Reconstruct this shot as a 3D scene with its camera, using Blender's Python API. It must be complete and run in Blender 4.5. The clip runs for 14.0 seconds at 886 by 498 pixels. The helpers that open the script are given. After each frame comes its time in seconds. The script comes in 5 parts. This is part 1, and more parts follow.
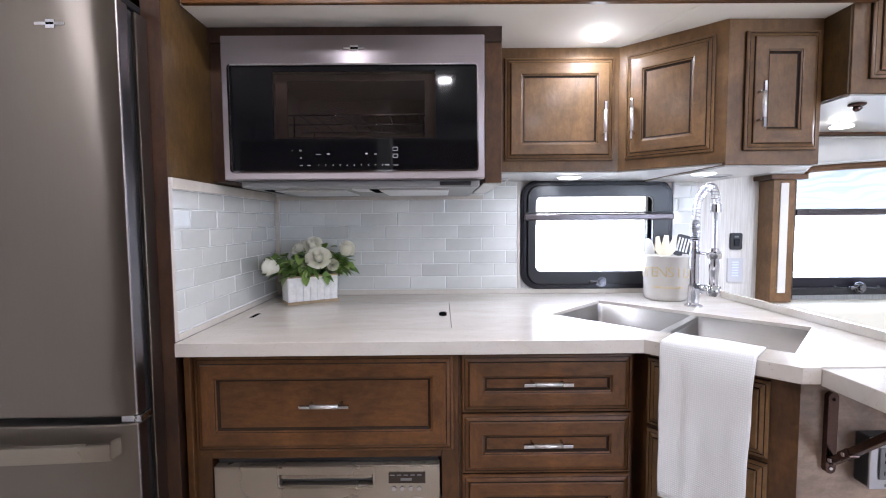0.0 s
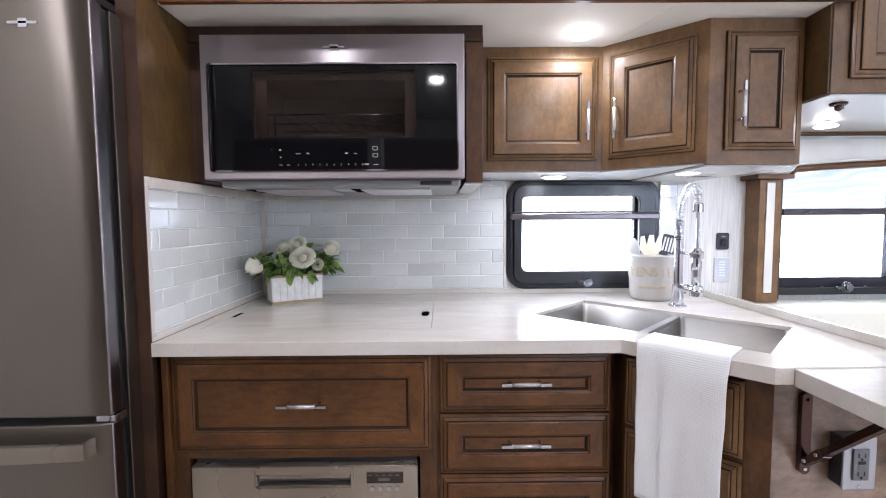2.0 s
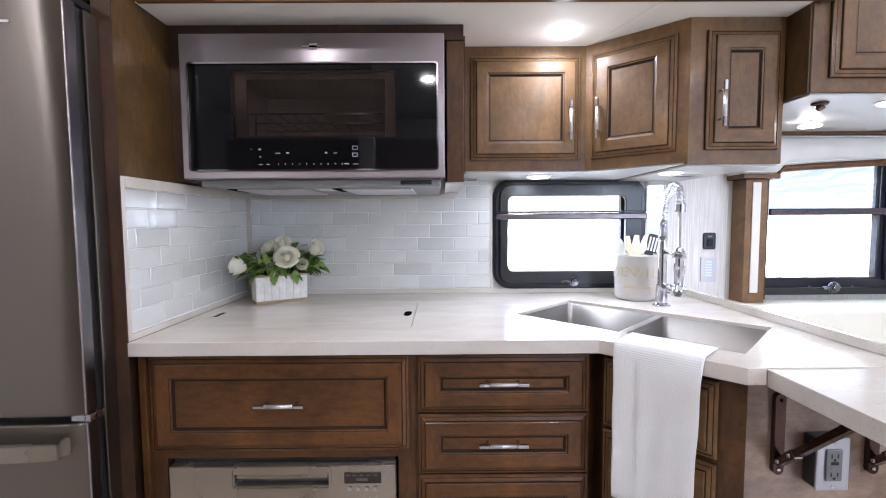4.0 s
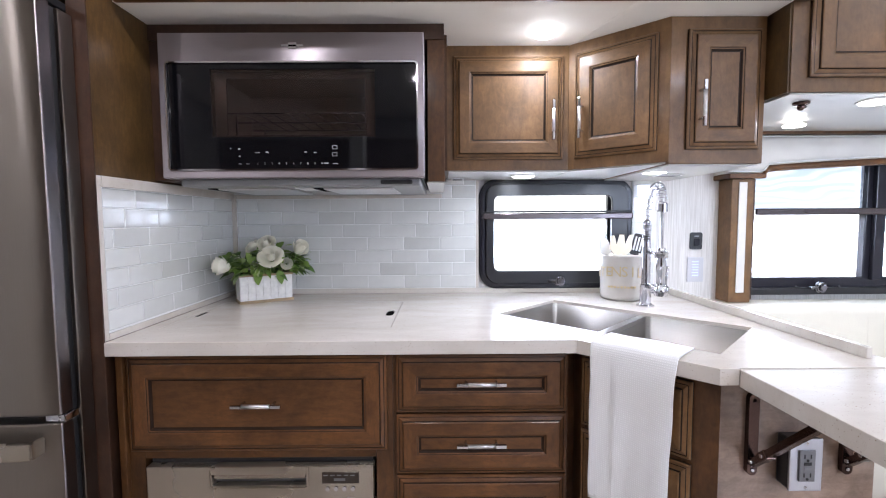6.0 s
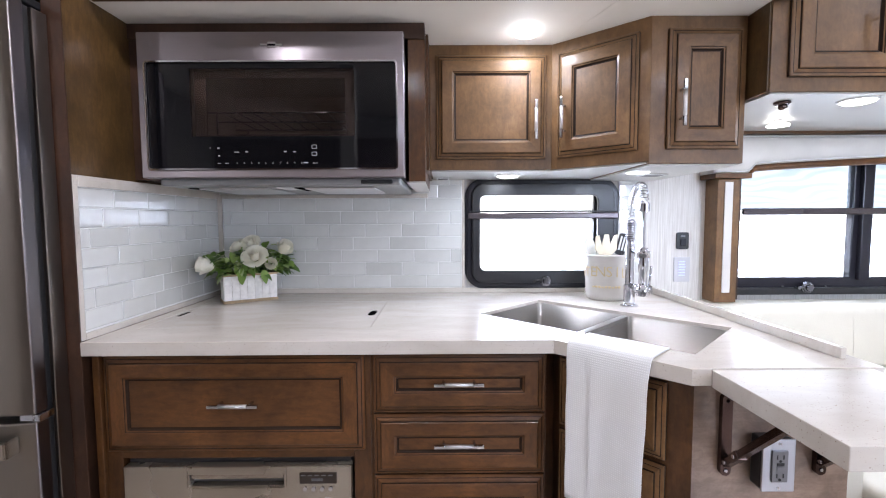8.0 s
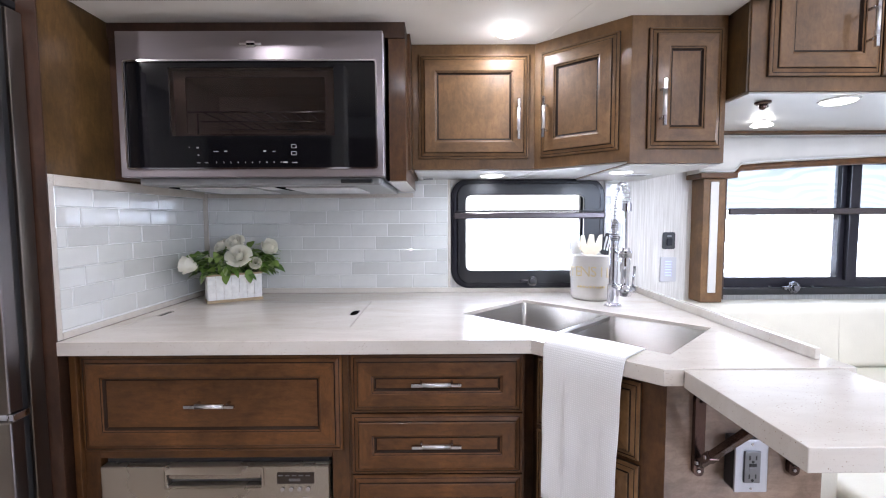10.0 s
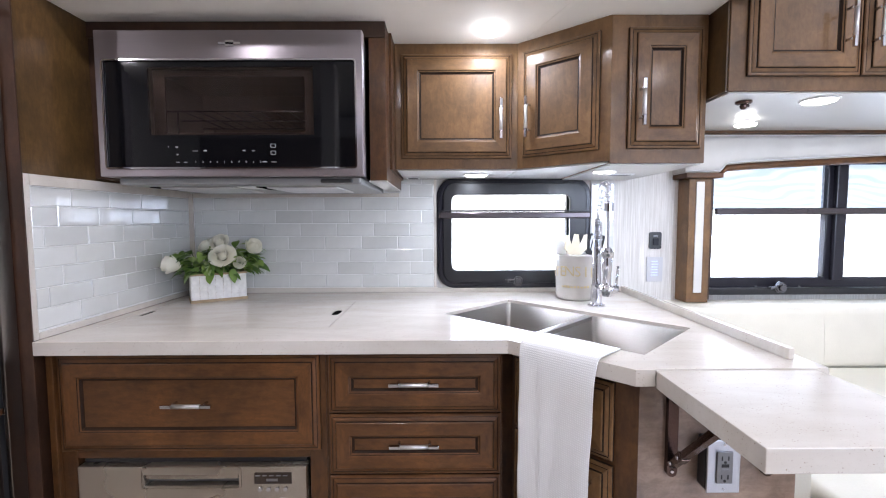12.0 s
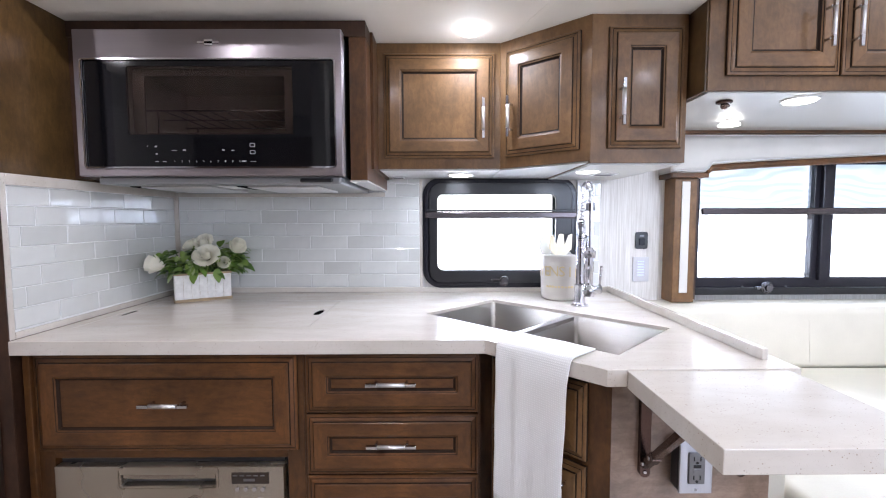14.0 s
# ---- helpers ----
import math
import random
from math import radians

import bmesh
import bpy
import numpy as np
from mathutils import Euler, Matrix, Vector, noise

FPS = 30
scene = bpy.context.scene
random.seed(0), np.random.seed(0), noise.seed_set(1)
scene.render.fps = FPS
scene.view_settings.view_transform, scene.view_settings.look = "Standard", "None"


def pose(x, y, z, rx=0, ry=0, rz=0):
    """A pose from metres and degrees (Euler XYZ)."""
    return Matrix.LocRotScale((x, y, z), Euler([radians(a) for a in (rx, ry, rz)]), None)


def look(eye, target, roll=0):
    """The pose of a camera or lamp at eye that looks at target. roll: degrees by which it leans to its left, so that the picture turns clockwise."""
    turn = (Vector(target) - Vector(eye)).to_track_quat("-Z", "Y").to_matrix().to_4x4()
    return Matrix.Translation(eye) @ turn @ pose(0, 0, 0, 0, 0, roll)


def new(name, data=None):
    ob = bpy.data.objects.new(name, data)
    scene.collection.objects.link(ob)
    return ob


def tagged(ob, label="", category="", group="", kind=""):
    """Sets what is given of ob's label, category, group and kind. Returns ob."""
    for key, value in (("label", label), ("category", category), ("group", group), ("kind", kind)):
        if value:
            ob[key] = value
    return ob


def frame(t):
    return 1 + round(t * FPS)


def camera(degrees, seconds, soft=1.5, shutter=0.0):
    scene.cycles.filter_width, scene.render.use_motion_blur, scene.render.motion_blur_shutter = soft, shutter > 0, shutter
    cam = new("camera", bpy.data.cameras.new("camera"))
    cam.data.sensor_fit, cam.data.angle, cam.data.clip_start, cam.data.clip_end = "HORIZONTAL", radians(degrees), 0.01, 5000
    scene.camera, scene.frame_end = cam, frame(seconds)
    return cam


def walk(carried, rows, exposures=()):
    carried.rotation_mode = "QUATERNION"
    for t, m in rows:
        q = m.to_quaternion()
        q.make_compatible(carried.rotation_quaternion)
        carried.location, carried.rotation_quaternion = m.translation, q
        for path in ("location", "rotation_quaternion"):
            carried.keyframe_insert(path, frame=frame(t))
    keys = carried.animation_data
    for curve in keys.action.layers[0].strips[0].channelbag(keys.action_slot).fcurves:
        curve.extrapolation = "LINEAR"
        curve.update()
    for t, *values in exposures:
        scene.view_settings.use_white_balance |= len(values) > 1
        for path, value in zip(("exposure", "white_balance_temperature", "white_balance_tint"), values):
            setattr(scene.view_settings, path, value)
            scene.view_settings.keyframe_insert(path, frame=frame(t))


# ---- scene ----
cam = camera(90.0, 14.0, soft=1.1)
PATH = [
    (0.0, (0.0316, 0.0209, 1.2280), (0.0422, 2.0169, 1.1025), -0.42),
    (1.0, (0.0610, 0.0221, 1.2280), (0.0713, 2.0181, 1.1014), -0.40),
    (2.0, (0.0903, 0.0233, 1.2280), (0.1003, 2.0193, 1.1003), -0.39),
    (3.0, (0.1196, 0.0245, 1.2280), (0.1294, 2.0205, 1.0993), -0.37),
    (4.0, (0.1489, 0.0257, 1.2280), (0.1586, 2.0216, 1.0983), -0.35),
    (5.0, (0.1782, 0.0269, 1.2280), (0.1877, 2.0228, 1.0974), -0.34),
    (6.0, (0.2075, 0.0280, 1.2279), (0.2169, 2.0239, 1.0964), -0.32),
    (7.0, (0.2368, 0.0292, 1.2279), (0.2462, 2.0250, 1.0955), -0.30),
    (8.0, (0.2661, 0.0303, 1.2279), (0.2754, 2.0260, 1.0947), -0.28),
    (9.0, (0.2954, 0.0314, 1.2279), (0.3047, 2.0271, 1.0939), -0.26),
    (10.0, (0.3246, 0.0325, 1.2279), (0.3340, 2.0281, 1.0931), -0.24),
    (11.0, (0.3539, 0.0336, 1.2279), (0.3634, 2.0291, 1.0923), -0.22),
    (12.0, (0.3832, 0.0347, 1.2279), (0.3928, 2.0300, 1.0916), -0.20),
    (13.0, (0.4124, 0.0357, 1.2279), (0.4222, 2.0310, 1.0909), -0.17),
    (14.0, (0.4417, 0.0368, 1.2279), (0.4516, 2.0319, 1.0902), -0.15),
]
walk(cam, [(t, look(eye, target, roll)) for t, eye, target, roll in PATH])

# ---- light ----
world = bpy.data.worlds.new("world")
scene.world = world
world.use_nodes = True
wn = world.node_tree.nodes
sky = wn.new("ShaderNodeTexSky")
sky.sky_type, sky.sun_disc, sky.sun_elevation, sky.sun_rotation = "NISHITA", False, radians(40), radians(200)
wn["Background"].inputs["Strength"].default_value = 0.1
world.node_tree.links.new(sky.outputs[0], wn["Background"].inputs["Color"])
scene.view_settings.exposure = 0.04


def area_lamp(name, m, watts, sx, sy, colour, spread=180):
    data = bpy.data.lights.new(name, "AREA")
    data.shape, data.size, data.size_y, data.energy, data.color, data.spread = "RECTANGLE", sx, sy, watts, colour, radians(spread)
    ob = new(name, data)
    ob.matrix_basis = m
    return ob


def disc_lamp(name, x, y, z, watts, size, colour, spread=180):
    data = bpy.data.lights.new(name, "AREA")
    data.shape, data.size, data.energy, data.color, data.spread = "DISK", size, watts, colour, radians(spread)
    ob = new(name, data)
    ob.matrix_basis = pose(x, y, z)
    return ob


DAY, ROOM, TASK = (0.64, 0.75, 1.0), (0.935, 0.905, 1.0), (0.76, 0.83, 1.0)
area_lamp("window_daylight", pose(0.67, 1.965, 1.12, -90), 5.0, 0.46, 0.20, DAY)
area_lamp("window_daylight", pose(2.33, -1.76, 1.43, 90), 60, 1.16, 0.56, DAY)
area_lamp("window_daylight", pose(2.15, 2.03, 1.10, -90), 10, 1.15, 0.24, DAY)


# ---- materials ----
def material(name):
    m = bpy.data.materials.new(name)
    m.use_nodes = True
    return m, m.node_tree.nodes, m.node_tree.links, m.node_tree.nodes["Principled BSDF"]


def coords(n, l, scale=(1, 1, 1), kind="Object", spin=(0, 0, 0)):
    tc, mp = n.new("ShaderNodeTexCoord"), n.new("ShaderNodeMapping")
    mp.inputs["Scale"].default_value, mp.inputs["Rotation"].default_value = scale, spin
    l.new(tc.outputs[kind], mp.inputs["Vector"])
    return mp.outputs[0]


def noise_tex(n, l, vec, scale, detail=4, rough=0.55, warp=0.0):
    t = n.new("ShaderNodeTexNoise")
    t.inputs["Scale"].default_value, t.inputs["Detail"].default_value = scale, detail
    t.inputs["Roughness"].default_value, t.inputs["Distortion"].default_value = rough, warp
    l.new(vec, t.inputs["Vector"])
    return t.outputs["Fac"]


def ramp(n, l, fac, stops):
    r = n.new("ShaderNodeValToRGB")
    while len(r.color_ramp.elements) < len(stops):
        r.color_ramp.elements.new(0.5)
    for e, (p, c) in zip(r.color_ramp.elements, stops):
        e.position, e.color = p, (*c, 1)
    l.new(fac, r.inputs[0])
    return r.outputs[0]


def mix(n, l, fac, a, b, mode="MIX"):
    x = n.new("ShaderNodeMix")
    x.data_type, x.blend_type = "RGBA", mode
    for sock, v in ((x.inputs[0], fac), (x.inputs[6], a), (x.inputs[7], b)):
        if isinstance(v, (int, float)):
            sock.default_value = v
        elif isinstance(v, tuple):
            sock.default_value = (*v, 1)
        else:
            l.new(v, sock)
    return x.outputs[2]


def bump(n, l, p, height, strength, dist):
    b = n.new("ShaderNodeBump")
    b.inputs["Strength"].default_value, b.inputs["Distance"].default_value = strength, dist
    l.new(height, b.inputs["Height"])
    l.new(b.outputs[0], p.inputs["Normal"])


def mapped(n, l, fac, lo, hi):
    r = n.new("ShaderNodeMapRange")
    r.inputs["To Min"].default_value, r.inputs["To Max"].default_value = lo, hi
    l.new(fac, r.inputs["Value"])
    return r.outputs[0]


def plain(name, colour, rough=0.5, metal=0.0, vary=0.06, scale=8.0, relief=0.0, coat=0.0, spec=0.5):
    """Paint, plastic or cloth: one colour with cloudy variation and a fine grain."""
    m, n, l, p = material(name)
    v = coords(n, l)
    f = noise_tex(n, l, v, scale, 5)
    lo = tuple(c * (1 - vary) for c in colour)
    hi = tuple(min(1, c * (1 + vary)) for c in colour)
    l.new(ramp(n, l, f, [(0.3, lo), (0.7, hi)]), p.inputs["Base Color"])
    l.new(mapped(n, l, f, max(0.02, rough - 0.05), min(1, rough + 0.05)), p.inputs["Roughness"])
    p.inputs["Metallic"].default_value, p.inputs["Coat Weight"].default_value = metal, coat
    p.inputs["Specular IOR Level"].default_value = spec
    if relief:
        bump(n, l, p, noise_tex(n, l, v, scale * 30, 3), relief, 0.002)
    return m


def wood(name, along, tone=1.0, colour=((0.064, 0.028, 0.0098), (0.120, 0.0545, 0.0190), (0.165, 0.080, 0.030))):
    """Stained, lacquered maple; along: the axis of the grain."""
    m, n, l, p = material(name)
    s = [1.0, 1.0, 1.0]
    s[along] = 0.28
    rnd = n.new("ShaderNodeObjectInfo")
    tc, mp = n.new("ShaderNodeTexCoord"), n.new("ShaderNodeMapping")
    mp.inputs["Scale"].default_value = s
    sh = n.new("ShaderNodeVectorMath")
    sh.operation = "ADD"
    mul = n.new("ShaderNodeMath")
    mul.operation = "MULTIPLY"
    mul.inputs[1].default_value = 7.0
    l.new(rnd.outputs["Random"], mul.inputs[0])
    l.new(tc.outputs["Object"], sh.inputs[0])
    l.new(mul.outputs[0], sh.inputs[1])
    l.new(sh.outputs[0], mp.inputs["Vector"])
    v = mp.outputs[0]
    grain = noise_tex(n, l, v, 70, 8, 0.7, 0.4)
    cloud = noise_tex(n, l, coords(n, l), 6, 3, 0.5, 0.8)
    c1 = ramp(n, l, grain, [(0.25, tuple(c * tone for c in colour[0])), (0.55, tuple(c * tone for c in colour[1])), (0.85, tuple(c * tone for c in colour[2]))])
    c2 = ramp(n, l, cloud, [(0.3, (0.66, 0.64, 0.62)), (0.7, (1.24, 1.20, 1.14))])
    blot = ramp(n, l, noise_tex(n, l, coords(n, l), 34, 5, 0.65, 1.2), [(0.3, (0.84, 0.83, 0.81)), (0.7, (1.14, 1.14, 1.13))])
    base = mix(n, l, 1.0, mix(n, l, 1.0, c1, c2, "MULTIPLY"), blot, "MULTIPLY")
    tint = ramp(n, l, rnd.outputs["Random"], [(0.0, (0.9, 0.9, 0.9)), (1.0, (1.1, 1.08, 1.05))])
    l.new(mix(n, l, 1.0, base, tint, "MULTIPLY"), p.inputs["Base Color"])
    l.new(mapped(n, l, grain, 0.40, 0.52), p.inputs["Roughness"])
    p.inputs["Coat Weight"].default_value, p.inputs["Coat Roughness"].default_value = 0.18, 0.13
    p.inputs["Specular IOR Level"].default_value = 0.36
    bump(n, l, p, grain, 0.08, 0.001)
    return m


def steel(name, colour, rough, along):
    """Brushed stainless steel; along: the axis of the brushing."""
    m, n, l, p = material(name)
    s = [1.0, 1.0, 1.0]
    s[along] = 0.01
    v = coords(n, l, tuple(s))
    f = noise_tex(n, l, v, 900, 3)
    g = noise_tex(n, l, coords(n, l), 4, 3)
    p.inputs["Metallic"].default_value = 1.0
    base = ramp(n, l, f, [(0.2, tuple(c * 0.93 for c in colour)), (0.8, colour)])
    l.new(base, p.inputs["Base Color"])
    l.new(mapped(n, l, g, rough - 0.04, rough + 0.05), p.inputs["Roughness"])
    p.inputs["Anisotropic"].default_value = 0.85
    p.inputs["Anisotropic Rotation"].default_value = 0.25
    bump(n, l, p, f, 0.05, 0.0006)
    return m


def quartz(name):
    m, n, l, p = material(name)
    v = coords(n, l)
    cloud = noise_tex(n, l, coords(n, l, (0.5, 1.6, 1)), 9, 6, 0.6, 0.5)
    base = ramp(n, l, cloud, [(0.3, (0.580, 0.527, 0.465)), (0.7, (0.670, 0.625, 0.572))])
    vo = n.new("ShaderNodeTexVoronoi")
    vo.inputs["Scale"].default_value = 150
    l.new(v, vo.inputs["Vector"])
    pick = noise_tex(n, l, v, 35, 2)
    dot = ramp(n, l, vo.outputs["Distance"], [(0.10, (0.9, 0.9, 0.9)), (0.20, (0, 0, 0))])
    few = ramp(n, l, pick, [(0.44, (0, 0, 0)), (0.53, (1, 1, 1))])
    fine = n.new("ShaderNodeTexVoronoi")
    fine.inputs["Scale"].default_value = 420
    l.new(v, fine.inputs["Vector"])
    sand = mix(n, l, 1.0, ramp(n, l, fine.outputs["Distance"], [(0.12, (0.55, 0.55, 0.55)), (0.24, (0, 0, 0))]), ramp(n, l, noise_tex(n, l, v, 90, 2), [(0.45, (0, 0, 0)), (0.55, (1, 1, 1))]), "MULTIPLY")
    fac = mix(n, l, 1.0, mix(n, l, 1.0, dot, few, "MULTIPLY"), sand, "ADD")
    hue = ramp(n, l, noise_tex(n, l, v, 60, 1), [(0.4, (0.30, 0.22, 0.16)), (0.6, (0.46, 0.39, 0.32))])
    l.new(mix(n, l, fac, base, hue), p.inputs["Base Color"])
    l.new(mapped(n, l, cloud, 0.16, 0.22), p.inputs["Roughness"])
    bump(n, l, p, cloud, 0.03, 0.001)
    return m


def tile_glass(name):
    m, n, l, p = material(name)
    rnd = n.new("ShaderNodeObjectInfo")
    v = coords(n, l)
    c = ramp(n, l, rnd.outputs["Random"], [(0.0, (0.65, 0.66, 0.64)), (0.3, (0.70, 0.71, 0.69)), (1.0, (0.755, 0.765, 0.745))])
    cloud = ramp(n, l, noise_tex(n, l, v, 12, 4), [(0.3, (0.95, 0.95, 0.95)), (0.7, (1.03, 1.03, 1.03))])
    l.new(mix(n, l, 1.0, c, cloud, "MULTIPLY"), p.inputs["Base Color"])
    p.inputs["Roughness"].default_value, p.inputs["Coat Weight"].default_value = 0.10, 1.0
    p.inputs["Coat Roughness"].default_value, p.inputs["Coat IOR"].default_value = 0.0, 1.85
    bump(n, l, p, noise_tex(n, l, v, 14, 1), 0.035, 0.01)
    return m


def glow(name, colour, strength):
    m, n, l, p = material(name)
    p.inputs["Base Color"].default_value = (*colour, 1)
    p.inputs["Emission Color"].default_value, p.inputs["Emission Strength"].default_value = (*colour, 1), strength
    return m


# Wall doors' brighter light is painted in as a paler copy of drawer maple.
WOOD_H, WOOD_V = wood("maple_grain_across", 0, 1.0, ((0.064, 0.0255, 0.0078), (0.119, 0.0498, 0.0156), (0.162, 0.073, 0.0248))), wood("lit_maple_upright", 2, 1.0, ((0.114, 0.0595, 0.0248), (0.160, 0.0865, 0.0362), (0.196, 0.110, 0.048)))
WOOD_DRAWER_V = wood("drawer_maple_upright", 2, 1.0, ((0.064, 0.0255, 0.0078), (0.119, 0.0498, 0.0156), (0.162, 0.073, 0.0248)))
WOOD_DOOR_H = wood("lit_maple_across", 0, 1.0, ((0.114, 0.0595, 0.0248), (0.160, 0.0865, 0.0362), (0.196, 0.110, 0.048)))
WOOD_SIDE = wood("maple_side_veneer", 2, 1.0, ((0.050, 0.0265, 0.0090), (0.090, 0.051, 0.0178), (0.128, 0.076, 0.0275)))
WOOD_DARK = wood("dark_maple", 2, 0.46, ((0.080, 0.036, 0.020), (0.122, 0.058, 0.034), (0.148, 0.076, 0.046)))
WOOD_PALE = plain("greyed_maple_laminate", (0.385, 0.29, 0.225), 0.24, 0, 0.08, 5, 0.03)
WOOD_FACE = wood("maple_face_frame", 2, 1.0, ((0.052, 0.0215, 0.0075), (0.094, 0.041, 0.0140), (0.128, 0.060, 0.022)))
PANEL = wood("glossy_brown_laminate", 0, 1.0, ((0.215, 0.150, 0.116), (0.290, 0.208, 0.164), (0.350, 0.256, 0.206)))
PANEL.node_tree.nodes["Principled BSDF"].inputs["Coat Weight"].default_value = 1.0
PANEL.node_tree.nodes["Principled BSDF"].inputs["Coat Roughness"].default_value = 0.09
GLAZE = plain("dark_glaze", (0.022, 0.011, 0.006), 0.6, 0, 0.1, 8, 0, 0, 0.2)
STEEL_V, STEEL_H = steel("brushed_steel_upright", (0.31, 0.275, 0.245), 0.32, 2), steel("brushed_steel_across", (0.37, 0.335, 0.35), 0.43, 0)
STEEL_DW = steel("brushed_warm_steel", (0.50, 0.45, 0.385), 0.27, 0)
# Flat black that stands in for the dark inside holes.
HOLE_SHADE = plain("painted_hole_shade", (0.004, 0.004, 0.004), 0.9, 0, 0.1, 8, 0, 0, 0.0)
DISPLAY = plain("brown_display_glass", (0.035, 0.024, 0.018), 0.1)
# Darker copy of the steel that paints shade onto the door edges.
STEEL_DARK = steel("painted_edge_shade", (0.24, 0.22, 0.23), 0.32, 2)
STEEL_SINK = steel("satin_steel_basin", (0.36, 0.34, 0.32), 0.42, 0)
CHROME = plain("chrome", (0.60, 0.60, 0.64), 0.08, 1.0, 0.02)
PLATE = steel("brushed_plate_steel", (0.50, 0.50, 0.53), 0.30, 2)
KNOB = plain("smoked_chrome", (0.22, 0.22, 0.24), 0.12, 1.0, 0.05)
SATIN = plain("knurled_nickel", (0.78, 0.77, 0.78), 0.34, 1.0, 0.05, 60, 0.3)
DARK_METAL = plain("bronze_metal", (0.095, 0.058, 0.050), 0.17, 0.9, 0.15, 20, 0.1)
GREY_METAL = plain("grey_metal", (0.22, 0.22, 0.23), 0.4, 0.9, 0.1)
BLACK_GLASS = plain("black_glass", (0.004, 0.004, 0.005), 0.03, 0, 0.05, 8, 0, 0, 0.36)
LINING = plain("brown_oven_enamel", (0.50, 0.43, 0.40), 0.45, 0, 0.08)
LINING_DARK = plain("dark_brown_enamel", (0.16, 0.13, 0.118), 0.4, 0, 0.08)
PLATE_GLASS = plain("pressed_glass", (0.40, 0.40, 0.40), 0.08, 0, 0.05)
TRAY = plain("pale_grey_enamel", (0.26, 0.26, 0.26), 0.35, 0.3, 0.06)
BLACK = plain("black_plastic", (0.012, 0.012, 0.014), 0.32, 0, 0.15, 20, 0.05)
BLACK_GLOSS = plain("black_lacquered_aluminium", (0.019, 0.0185, 0.025), 0.22, 0.0, 0.1, 10, 0, 0, 0.32)
SHADE_BAR = plain("bronze_shade_rail", (0.10, 0.085, 0.09), 0.25, 0.7, 0.05)
QUARTZ = quartz("speckled_quartz")
TILE = tile_glass("pale_glass_tile")
GROUT = plain("pale_grout", (0.78, 0.79, 0.785), 0.7, 0, 0.05, 30, 0.2)
CEIL = plain("ceiling_vinyl", (0.93, 0.90, 0.83), 0.6, 0, 0.03, 5, 0.06)
UNDER = plain("pale_gloss_laminate", (0.47, 0.455, 0.43), 0.34, 0, 0.03)
WALL = plain("wall_vinyl", (0.66, 0.65, 0.63), 0.6, 0, 0.04, 5, 0.05)
LEATHER = plain("cream_leather", (0.63, 0.595, 0.51), 0.42, 0, 0.05, 6, 0.2)
PADDED = plain("cream_padded_vinyl", (0.62, 0.60, 0.57), 0.5, 0, 0.05, 8, 0.25)
FLOOR = plain("stone_look_vinyl", (0.52, 0.47, 0.42), 0.22, 0, 0.15, 3, 0.1)
CERAMIC = plain("ivory_ceramic", (0.52, 0.495, 0.46), 0.22, 0, 0.05, 15)
GOLD = plain("faded_gold_paint", (0.52, 0.42, 0.25), 0.4, 0.2, 0.2, 40)
SPOON = plain("pale_beech", (0.82, 0.73, 0.56), 0.5, 0, 0.1, 20)
WHITEWASH = plain("whitewashed_planks", (0.84, 0.83, 0.81), 0.65, 0, 0.10, 60, 0.3)
TAN = plain("raw_pine", (0.42, 0.31, 0.19), 0.6, 0, 0.15, 30, 0.2)
PETAL = plain("white_petal", (0.98, 0.95, 0.85), 0.5, 0, 0.04, 30)
petal = PETAL.node_tree
thin, both = petal.nodes.new("ShaderNodeBsdfTranslucent"), petal.nodes.new("ShaderNodeMixShader")
thin.inputs[0].default_value, both.inputs[0].default_value = (0.97, 0.95, 0.84, 1), 0.38
petal.links.new(petal.nodes["Principled BSDF"].outputs[0], both.inputs[1])
petal.links.new(thin.outputs[0], both.inputs[2])
petal.links.new(both.outputs[0], petal.nodes["Material Output"].inputs[0])
WHITE_PLASTIC = plain("white_plastic", (0.74, 0.74, 0.74), 0.35, 0, 0.03)
GREY_PANEL = plain("pale_grey_panel", (0.55, 0.55, 0.58), 0.3, 0, 0.04)
MARK = plain("pale_print", (0.40, 0.40, 0.40), 0.5)
LAMP = glow("lamp_lens", (1.0, 0.985, 0.97), 10.0)
OUTSIDE = glow("bright_daylight", (0.97, 0.985, 1.0), 2.6)
LED = glow("blue_backlight", (0.40, 0.45, 1.0), 0.75)


def leaf_mat():
    m, n, l, p = material("green_leaf")
    rnd = n.new("ShaderNodeNewGeometry")
    l.new(ramp(n, l, rnd.outputs["Random Per Island"], [(0, (0.045, 0.10, 0.022)), (0.5, (0.15, 0.26, 0.045)), (0.8, (0.28, 0.40, 0.10)), (1, (0.38, 0.46, 0.24))]), p.inputs["Base Color"])
    p.inputs["Roughness"].default_value = 0.45
    return m


def striped_wall():
    m, n, l, p = material("striated_wall_vinyl")
    f = noise_tex(n, l, coords(n, l, (1, 1, 0.03)), 170, 4, 0.7)
    l.new(ramp(n, l, f, [(0.35, (0.56, 0.53, 0.50)), (0.65, (0.74, 0.72, 0.70))]), p.inputs["Base Color"])
    p.inputs["Roughness"].default_value = 0.5
    bump(n, l, p, f, 0.2, 0.001)
    return m


